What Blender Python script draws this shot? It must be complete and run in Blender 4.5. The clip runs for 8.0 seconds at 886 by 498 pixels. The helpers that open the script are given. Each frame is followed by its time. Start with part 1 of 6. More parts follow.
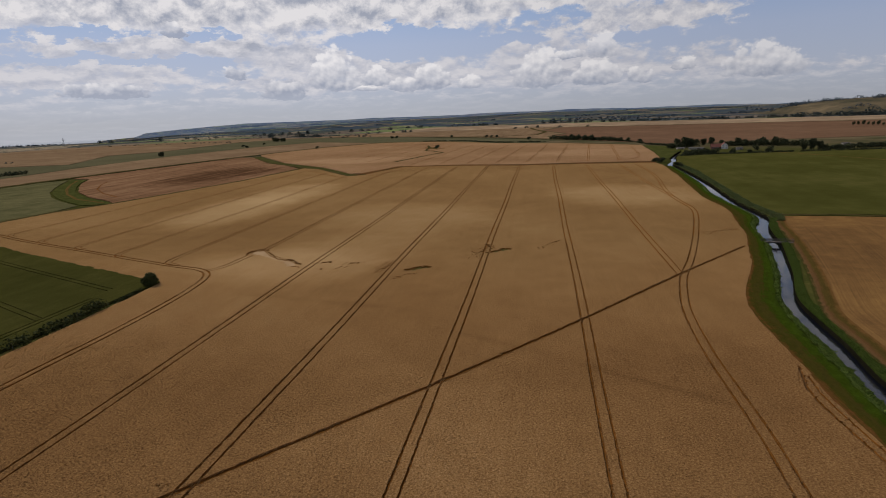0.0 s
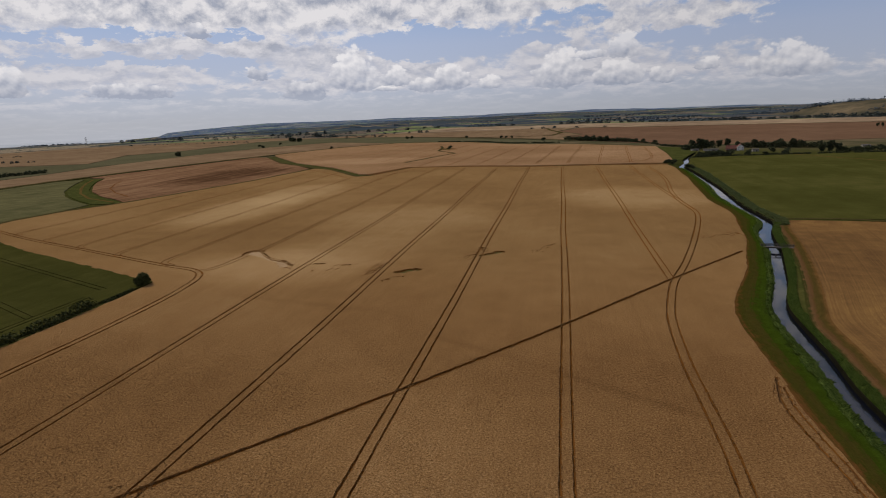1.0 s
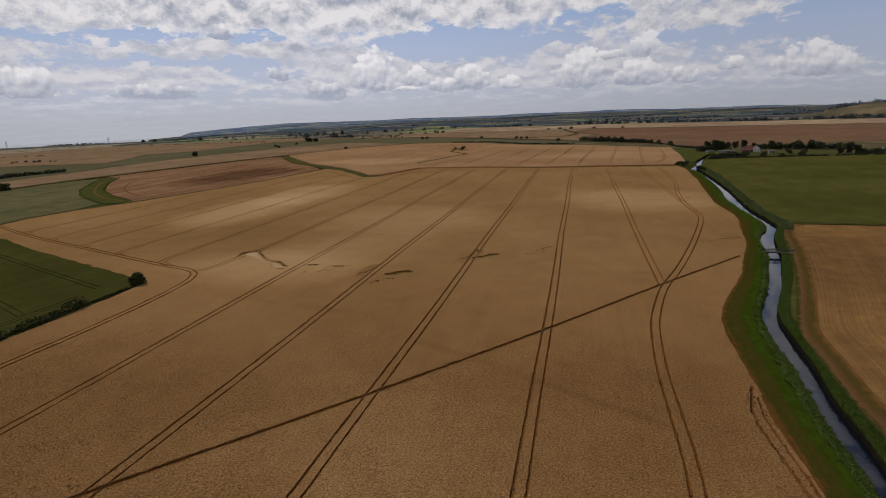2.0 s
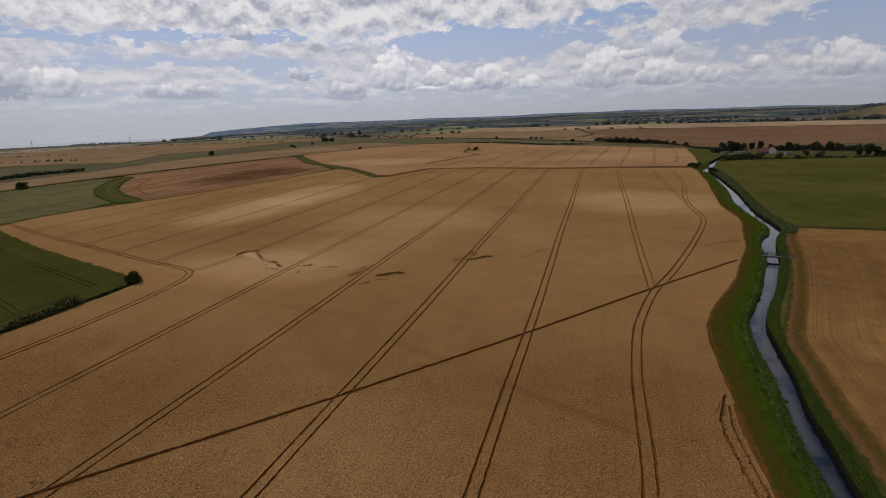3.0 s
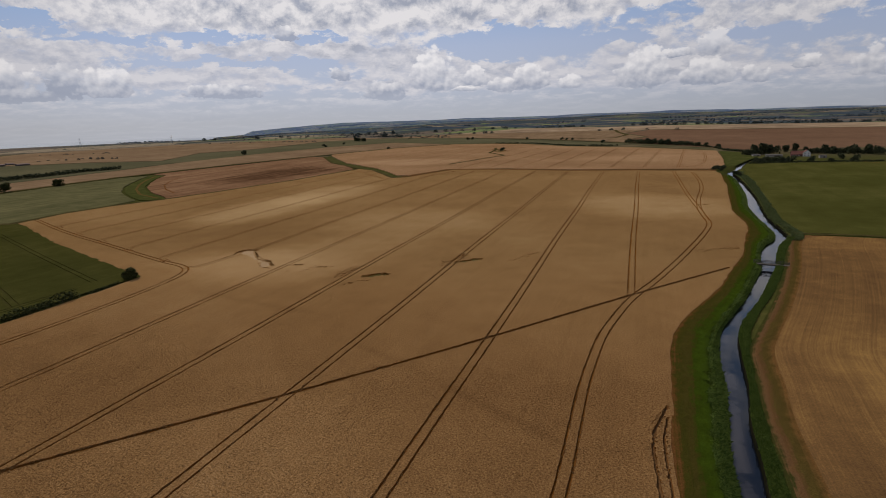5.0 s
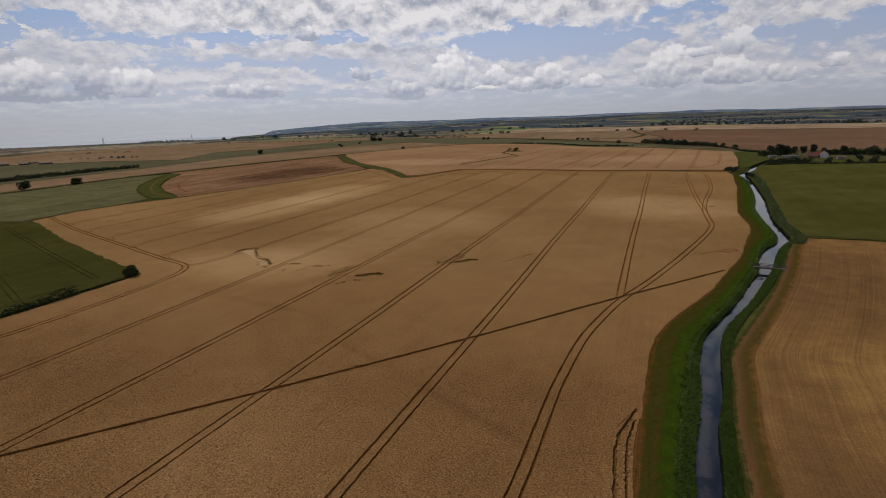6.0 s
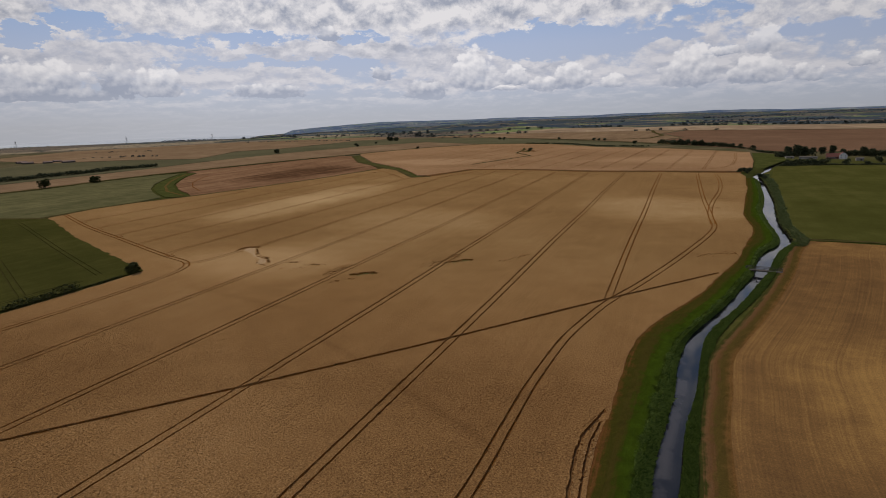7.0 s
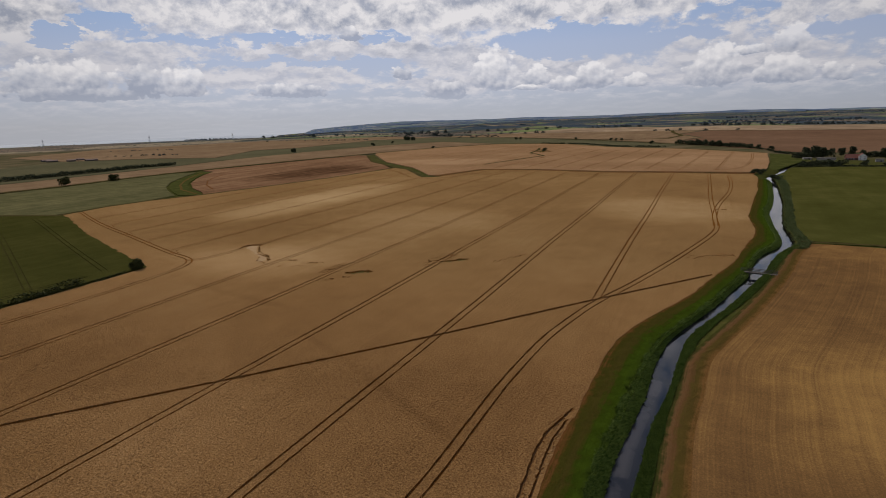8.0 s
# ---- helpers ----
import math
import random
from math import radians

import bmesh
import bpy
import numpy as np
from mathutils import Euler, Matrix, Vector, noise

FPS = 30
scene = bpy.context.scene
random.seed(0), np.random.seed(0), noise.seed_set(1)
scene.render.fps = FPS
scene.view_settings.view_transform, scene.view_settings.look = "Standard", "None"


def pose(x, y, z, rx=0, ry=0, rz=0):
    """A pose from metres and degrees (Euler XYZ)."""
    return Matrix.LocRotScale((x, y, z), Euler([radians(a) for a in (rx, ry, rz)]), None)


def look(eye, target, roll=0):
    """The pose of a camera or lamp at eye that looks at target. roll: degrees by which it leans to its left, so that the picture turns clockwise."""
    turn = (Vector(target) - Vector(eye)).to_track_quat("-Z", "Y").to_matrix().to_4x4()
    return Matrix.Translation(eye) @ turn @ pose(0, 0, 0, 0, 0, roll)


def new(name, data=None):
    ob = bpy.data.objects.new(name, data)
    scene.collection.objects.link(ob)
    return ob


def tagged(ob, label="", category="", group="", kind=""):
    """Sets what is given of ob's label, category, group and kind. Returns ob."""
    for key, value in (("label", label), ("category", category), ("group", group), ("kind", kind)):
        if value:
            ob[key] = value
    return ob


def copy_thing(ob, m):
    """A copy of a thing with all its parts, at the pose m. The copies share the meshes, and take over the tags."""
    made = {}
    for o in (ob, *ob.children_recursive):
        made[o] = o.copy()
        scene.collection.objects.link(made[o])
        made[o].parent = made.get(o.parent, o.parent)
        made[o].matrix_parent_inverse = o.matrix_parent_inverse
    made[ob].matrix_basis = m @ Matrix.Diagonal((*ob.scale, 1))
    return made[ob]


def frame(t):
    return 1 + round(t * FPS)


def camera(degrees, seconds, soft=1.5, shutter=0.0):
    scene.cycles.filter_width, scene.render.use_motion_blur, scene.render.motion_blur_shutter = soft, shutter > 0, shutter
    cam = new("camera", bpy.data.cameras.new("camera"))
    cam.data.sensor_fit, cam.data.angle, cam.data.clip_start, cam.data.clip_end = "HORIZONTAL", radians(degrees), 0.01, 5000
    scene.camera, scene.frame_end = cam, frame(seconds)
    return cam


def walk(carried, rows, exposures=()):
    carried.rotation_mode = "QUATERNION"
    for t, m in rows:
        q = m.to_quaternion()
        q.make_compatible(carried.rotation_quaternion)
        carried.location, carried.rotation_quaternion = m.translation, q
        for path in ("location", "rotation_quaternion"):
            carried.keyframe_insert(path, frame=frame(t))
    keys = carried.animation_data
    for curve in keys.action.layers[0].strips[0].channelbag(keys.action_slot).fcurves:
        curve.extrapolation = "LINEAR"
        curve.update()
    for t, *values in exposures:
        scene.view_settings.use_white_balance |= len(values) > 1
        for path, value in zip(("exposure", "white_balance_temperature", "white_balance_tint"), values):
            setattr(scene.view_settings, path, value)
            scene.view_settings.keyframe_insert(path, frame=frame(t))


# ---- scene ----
cam = camera(74.2, 8.0, 1.0)
PATH = [
    (0, (15.611, -82.630, 40.686), (13.961, -73.029, 38.429), -2.16),
    (0.5, (19.317, -81.549, 40.808), (17.511, -71.974, 38.558), -2.12),
    (1, (22.952, -80.496, 40.926), (20.994, -70.950, 38.683), -2.09),
    (1.5, (26.528, -79.471, 41.039), (24.416, -69.955, 38.803), -2.06),
    (3, (36.979, -76.559, 41.358), (34.415, -67.152, 39.139), -1.97),
    (3.5, (40.400, -75.644, 41.456), (37.687, -66.277, 39.242), -1.94),
    (4, (43.805, -74.757, 41.550), (40.943, -65.433, 39.340), -1.90),
    (4.5, (47.202, -73.897, 41.641), (44.191, -64.619, 39.435), -1.87),
    (6, (57.434, -71.483, 41.889), (53.977, -62.360, 39.691), -1.78),
    (6.5, (60.888, -70.733, 41.964), (57.281, -61.669, 39.768), -1.75),
    (7, (64.378, -70.011, 42.034), (60.621, -61.008, 39.840), -1.72),
    (7.5, (67.914, -69.317, 42.101), (64.006, -60.377, 39.908), -1.69),
    (8, (71.503, -68.651, 42.164), (67.443, -59.778, 39.971), -1.65),
]
walk(cam, [(t, look(eye, target, roll)) for t, eye, target, roll in PATH])

from mathutils.geometry import delaunay_2d_cdt, tessellate_polygon

# ---------- world: broken cloud over a pale blue sky, veiled sun ----------
SUN_EL, SUN_AZ = 48.0, -62.0        # azimuth from +y towards +x
EXPOSURE = 0.0


def put(tree, sock, v):
    if isinstance(v, bpy.types.NodeSocket):
        tree.links.new(v, sock)
    else:
        sock.default_value = v


def n_math(tree, op, a, b=0.0, clamp=False):
    n = tree.nodes.new("ShaderNodeMath")
    n.operation, n.use_clamp = op, clamp
    put(tree, n.inputs[0], a)
    put(tree, n.inputs[1], b)
    return n.outputs[0]


def n_noise(tree, vec, scale, detail=4.0, rough=0.55, distortion=0.0):
    n = tree.nodes.new("ShaderNodeTexNoise")
    tree.links.new(vec, n.inputs["Vector"])
    n.inputs["Scale"].default_value, n.inputs["Detail"].default_value = scale, detail
    n.inputs["Roughness"].default_value, n.inputs["Distortion"].default_value = rough, distortion
    return n.outputs[0]


def n_ramp(tree, fac, stops):
    n = tree.nodes.new("ShaderNodeValToRGB")
    put(tree, n.inputs[0], fac)
    e = n.color_ramp.elements
    while len(e) < len(stops):
        e.new(0.5)
    for k, (p, c) in enumerate(stops):
        e[k].position, e[k].color = p, (*c, 1)
    return n.outputs[0]


def n_mix(tree, fac, a, b):
    n = tree.nodes.new("ShaderNodeMix")
    n.data_type = "RGBA"
    put(tree, n.inputs[0], fac)
    put(tree, n.inputs[6], a if isinstance(a, bpy.types.NodeSocket) else (*a, 1))
    put(tree, n.inputs[7], b if isinstance(b, bpy.types.NodeSocket) else (*b, 1))
    return n.outputs[2]


def n_range(tree, v, a, b, c=0.0, d=1.0, smooth=True):
    n = tree.nodes.new("ShaderNodeMapRange")
    n.interpolation_type = "SMOOTHSTEP" if smooth else "LINEAR"
    put(tree, n.inputs[0], v)
    for k, q in enumerate((a, b, c, d)):
        n.inputs[k + 1].default_value = q
    return n.outputs[0]


def n_xyz(tree, x, y, z=0.0):
    n = tree.nodes.new("ShaderNodeCombineXYZ")
    for k, q in enumerate((x, y, z)):
        put(tree, n.inputs[k], q)
    return n.outputs[0]


# cloud heaps (+) and blue gaps (-): azimuth, elevation, half width, half height in degrees, amount
CLOUDS = [
    (18.1, 3.4, 5.5, 1.7, 0.12), (1.1, 4.7, 6.0, 1.5, 0.15),
    (-18.0, 4.3, 6.0, 1.8, 0.2), (2.7, 3.0, 9.0, 1.3, 0.18), (-11.5, 3.7, 4.2, 1.2, 0.18),
    (-38.8, 4.1, 7.0, 1.0, 0.24), (-24.5, 2.9, 3.6, 0.8, 0.25), (-34.0, 6.2, 9.0, 0.6, 0.24), (-24.0, 5.6, 5.0, 0.9, 0.22), (-30.0, 9.6, 20.0, 1.7, 0.40), (-8.0, 9.6, 14.0, 1.3, 0.26), (8.0, 7.6, 9.0, 0.9, 0.18),
    (-12.4, 6.5, 6.2, 1.3, -0.40), (-38.7, 7.1, 2.8, 0.6, -0.30), (-40.0, 5.3, 6.5, 0.30, -0.20), (-29.7, 7.2, 2.2, 0.45, -0.24), (-31.8, 5.0, 3.5, 0.35, -0.18),
    (22.5, 6.0, 7.0, 2.6, -0.34), (0.1, 8.1, 3.2, 0.8, -0.26), (-3.0, 6.4, 3.0, 0.6, -0.20), (10.5, 6.0, 5.0, 0.8, -0.16),
    (-58.5, 8.6, 3.6, 1.6, 0.5), (-56.6, 7.2, 1.7, 0.7, -0.75), (-52.6, 8.2, 2.6, 0.4, -0.36), (-54.0, 5.2, 6.5, 1.2, 0.25), (-47.0, 6.9, 3.5, 0.5, -0.26)]

# heaped clouds: azimuth, elevation of the flat base, half width, height in degrees, greyness
HEAPS = [
    (-19.3, 3.2, 2.5, 3.2, 0.1), (-15.5, 3.1, 1.3, 1.7, 0.25), (-27.8, 3.9, 1.2, 1.0, 0.7), (-32.6, 7.3, 1.0, 1.1, 0.9), (-23.6, 2.1, 2.5, 1.5, 1.0), (-10.2, 2.7, 2.0, 1.9, 0.35),
    (-6.5, 2.5, 1.3, 1.2, 0.1), (5.3, 4.8, 1.6, 2.0, 0.0), (-0.2, 2.7, 2.6, 3.2, 0.2), (2.6, 4.6, 1.8, 0.7, 0.1), (5.0, 2.5, 2.4, 1.9, 0.3), (8.7, 2.3, 1.4, 1.2, 0.4), (12.2, 3.2, 1.1, 1.0, 0.1), (18.6, 2.6, 3.4, 2.6, 0.0),
    (-38.4, 2.4, 3.6, 1.2, 0.9), (-39.6, 0.5, 2.6, 0.7, 1.0), (-56.0, 3.3, 4.6, 2.3, 0.15), (-55.0, 2.3, 6.0, 1.0, 1.2), (-50.4, 3.0, 1.6, 2.2, 1.0), (-47.4, 3.0, 2.2, 2.4, 0.3), (-12.9, 2.4, 1.4, 1.4, 0.3), (-16.5, 2.3, 1.4, 0.5, 0.1)]


def make_world():
    world = bpy.data.worlds.new("sky")
    scene.world = world
    world.use_nodes = True
    tr = world.node_tree
    tr.nodes.clear()
    co = tr.nodes.new("ShaderNodeTexCoord")
    sep = tr.nodes.new("ShaderNodeSeparateXYZ")
    tr.links.new(co.outputs["Generated"], sep.inputs[0])
    x, y, z = sep.outputs
    az = n_math(tr, "MULTIPLY", n_math(tr, "ARCTAN2", x, y), 57.2958)
    el = n_math(tr, "MULTIPLY", n_math(tr, "ARCSINE", z), 57.2958)
    # flat bases: layers crowd towards the horizon
    low = n_math(tr, "LOGARITHM", n_math(tr, "MAXIMUM", n_math(tr, "ADD", el, 2.2), 0.6), 2.71828)
    def strayed(v, scale, amount, z):
        far = n_math(tr, "SUBTRACT", n_noise(tr, n_xyz(tr, n_math(tr, "MULTIPLY", az, 0.45), el, z), scale, 5.0, 0.62), 0.5)
        return n_math(tr, "ADD", v, n_math(tr, "MULTIPLY", far, amount))
    az_w, el_w = strayed(az, 0.7, 9.0, 11.0), strayed(el, 0.8, 3.4, 17.0)
    az_h, el_h = strayed(az, 1.6, 1.6, 23.0), strayed(el, 1.6, 0.9, 29.0)
    heap = None
    for a, e, w, h, k in CLOUDS:
        da = n_math(tr, "DIVIDE", n_math(tr, "SUBTRACT", az_w, a), w)
        de = n_math(tr, "DIVIDE", n_math(tr, "SUBTRACT", el_w, e), h)
        d2 = n_math(tr, "ADD", n_math(tr, "MULTIPLY", da, da), n_math(tr, "MULTIPLY", de, de))
        g = n_math(tr, "MULTIPLY", n_range(tr, d2, 2.0, 0.0), k)
        heap = g if heap is None else n_math(tr, "ADD", heap, g)

    def density(up, detail):
        v = n_math(tr, "MULTIPLY", n_math(tr, "ADD", low, up), 7.6)
        p = n_xyz(tr, n_math(tr, "MULTIPLY", az, 0.55), v)
        q = n_xyz(tr, n_math(tr, "MULTIPLY", az, 0.10), n_math(tr, "MULTIPLY", v, 0.6), 7.0)
        return n_math(tr, "ADD", n_math(tr, "MULTIPLY", n_noise(tr, p, 0.85, detail, 0.64, 0.25), 0.76),
                      n_math(tr, "MULTIPLY", n_noise(tr, q, 0.8, 4.0, 0.5), 0.40))
    d0 = density(0.0, 9.0)
    d1 = density(0.09, 4.0)
    d2 = density(0.0, 4.0)
    base = n_math(tr, "ADD", n_math(tr, "ADD", d0, heap), n_range(tr, el, 7.5, 5.0, 0.0, -0.05))
    cover = n_range(tr, base, 0.455, 0.66)
    thick = n_range(tr, base, 0.60, 1.0)
    edge = n_math(tr, "MULTIPLY", n_math(tr, "SUBTRACT", d0, d2), 0.9)
    lit = n_range(tr, n_math(tr, "ADD", n_math(tr, "SUBTRACT", d2, d1), edge), -0.13, 0.11, smooth=False)
    grey = n_mix(tr, thick, (0.48, 0.495, 0.575), (0.34, 0.36, 0.43))
    sheet = n_mix(tr, lit, grey, n_mix(tr, n_range(tr, el, 5.5, 8.0), (0.655, 0.64, 0.675), (0.78, 0.75, 0.755)))

    def billow(da, de):
        n = tr.nodes.new("ShaderNodeTexVoronoi")
        p = n_xyz(tr, n_math(tr, "ADD", az, da), n_math(tr, "MULTIPLY", n_math(tr, "ADD", el, de), 1.15))
        tr.links.new(p, n.inputs["Vector"])
        n.inputs["Scale"].default_value, n.inputs["Detail"].default_value = 0.75, 2.0
        n.inputs["Roughness"].default_value, n.inputs["Randomness"].default_value = 0.55, 1.0
        n.normalize = True
        return n.outputs["Distance"]
    lump = billow(0.0, 0.0)
    wisp = n_noise(tr, n_xyz(tr, az, el, 3.0), 0.8, 9.0, 0.66)
    swell = n_math(tr, "ADD", n_math(tr, "MULTIPLY", n_math(tr, "SUBTRACT", 0.36, lump), 2.2), n_math(tr, "MULTIPLY", n_math(tr, "SUBTRACT", wisp, 0.5), 1.0))
    mass = high = dim = None
    for a, e, w, h, g in HEAPS:
        u = n_math(tr, "DIVIDE", n_math(tr, "SUBTRACT", az_h, a), w)
        v = n_math(tr, "DIVIDE", n_math(tr, "SUBTRACT", el_h, e), h)
        drop = n_math(tr, "MAXIMUM", n_math(tr, "MULTIPLY", v, -3.4), v)
        shape = n_math(tr, "SUBTRACT", 0.85, n_math(tr, "ADD", n_math(tr, "MULTIPLY", u, u), n_math(tr, "MULTIPLY", drop, drop)))
        c = n_range(tr, n_math(tr, "ADD", shape, swell), 0.0, 0.36)
        cv, cg = n_math(tr, "MULTIPLY", c, v), n_math(tr, "MULTIPLY", c, g)
        mass = c if mass is None else n_math(tr, "ADD", mass, c)
        high = cv if high is None else n_math(tr, "ADD", high, cv)
        dim = cg if dim is None else n_math(tr, "ADD", dim, cg)
    whole = n_math(tr, "MAXIMUM", mass, 0.01)
    high, dim = n_math(tr, "DIVIDE", high, whole), n_math(tr, "DIVIDE", dim, whole)
    relief = n_math(tr, "MULTIPLY", n_math(tr, "SUBTRACT", billow(-0.22, 0.34), lump), 2.0)
    sunny = n_math(tr, "ADD", n_math(tr, "MULTIPLY", high, 1.2), n_math(tr, "SUBTRACT", relief, n_math(tr, "MULTIPLY", dim, 0.55)))
    heap_col = n_mix(tr, n_range(tr, n_math(tr, "ADD", sunny, n_math(tr, "MULTIPLY", n_math(tr, "SUBTRACT", wisp, 0.5), 0.8)), -0.45, 0.80, smooth=False), (0.30, 0.33, 0.42), (0.87, 0.84, 0.845))
    bulk = n_math(tr, "MULTIPLY", n_math(tr, "MINIMUM", mass, 1.0), 0.88)
    cloud = n_mix(tr, bulk, sheet, heap_col)
    cover = n_math(tr, "MAXIMUM", cover, bulk)
    sky = tr.nodes.new("ShaderNodeTexSky")
    sky.sky_type, sky.sun_disc = "NISHITA", False
    sky.sun_elevation, sky.sun_rotation = radians(SUN_EL), radians(SUN_AZ)
    sky.altitude, sky.dust_density, sky.ozone_density = 40.0, 0.6, 2.5
    b_sky = tr.nodes.new("ShaderNodeBackground")
    tr.links.new(sky.outputs[0], b_sky.inputs[0])
    b_sky.inputs[1].default_value = 0.085
    # milky veil low over the horizon
    veil = n_range(tr, el, 22.0, 8.0)
    b_veil = tr.nodes.new("ShaderNodeBackground")
    tr.links.new(n_ramp(tr, n_range(tr, el, 0.0, 9.0, smooth=False), [(0.0, (0.405, 0.430, 0.50)), (0.35, (0.42, 0.46, 0.59)), (0.7, (0.39, 0.45, 0.62)), (1.0, (0.31, 0.41, 0.63))]), b_veil.inputs[0])
    m1 = tr.nodes.new("ShaderNodeMixShader")
    tr.links.new(n_math(tr, "MULTIPLY", veil, 0.9), m1.inputs[0])
    tr.links.new(b_sky.outputs[0], m1.inputs[1])
    tr.links.new(b_veil.outputs[0], m1.inputs[2])
    b_cloud = tr.nodes.new("ShaderNodeBackground")
    # the far side from the sun is duller
    dull = n_math(tr, "MULTIPLY", n_range(tr, az, -22.0, 20.0, 1.0, 0.80), n_range(tr, az, -62.0, -40.0, 0.84, 1.0))
    tr.links.new(dull, b_cloud.inputs[1])
    tr.links.new(dull, b_veil.inputs[1])
    tr.links.new(cloud, b_cloud.inputs[0])
    fade = n_math(tr, "MULTIPLY", n_range(tr, el, 0.5, 2.9, 0.12, 0.93), n_range(tr, el, 13.0, 36.0, 1.0, 0.4))
    m2 = tr.nodes.new("ShaderNodeMixShader")
    tr.links.new(n_math(tr, "MULTIPLY", cover, fade), m2.inputs[0])
    tr.links.new(m1.outputs[0], m2.inputs[1])
    tr.links.new(b_cloud.outputs[0], m2.inputs[2])
    out = tr.nodes.new("ShaderNodeOutputWorld")
    tr.links.new(m2.outputs[0], out.inputs[0])


make_world()
sun_data = bpy.data.lights.new("sun", "SUN")
sun_data.energy, sun_data.angle, sun_data.color = 2.1, radians(8), (1.0, 0.89, 0.74)
sun = new("sun", sun_data)
_a, _e = radians(SUN_AZ), radians(SUN_EL)
SUN_WAY = Vector((math.sin(_a) * math.cos(_e), math.cos(_a) * math.cos(_e), math.sin(_e)))
sun.matrix_world = look(SUN_WAY * 300, (0, 0, 0))
scene.view_settings.exposure = EXPOSURE


# ---------- materials ----------
def start_mat(name):
    m = bpy.data.materials.new(name)
    m.use_nodes = True
    tr = m.node_tree
    bsdf = tr.nodes["Principled BSDF"]
    geo = tr.nodes.new("ShaderNodeNewGeometry")
    return m, tr, bsdf, geo.outputs["Position"]


def bump(tr, bsdf, height, strength, distance):
    b = tr.nodes.new("ShaderNodeBump")
    b.inputs["Strength"].default_value, b.inputs["Distance"].default_value = strength, distance
    put(tr, b.inputs["Height"], height)
    tr.links.new(b.outputs[0], bsdf.inputs["Normal"])


def turned(tr, pos, angle, sx=1.0, sy=1.0):
    n = tr.nodes.new("ShaderNodeMapping")
    tr.links.new(pos, n.inputs[0])
    n.inputs["Rotation"].default_value = (0, 0, radians(angle))
    n.inputs["Scale"].default_value = (sx, sy, 1)
    return n.outputs[0]


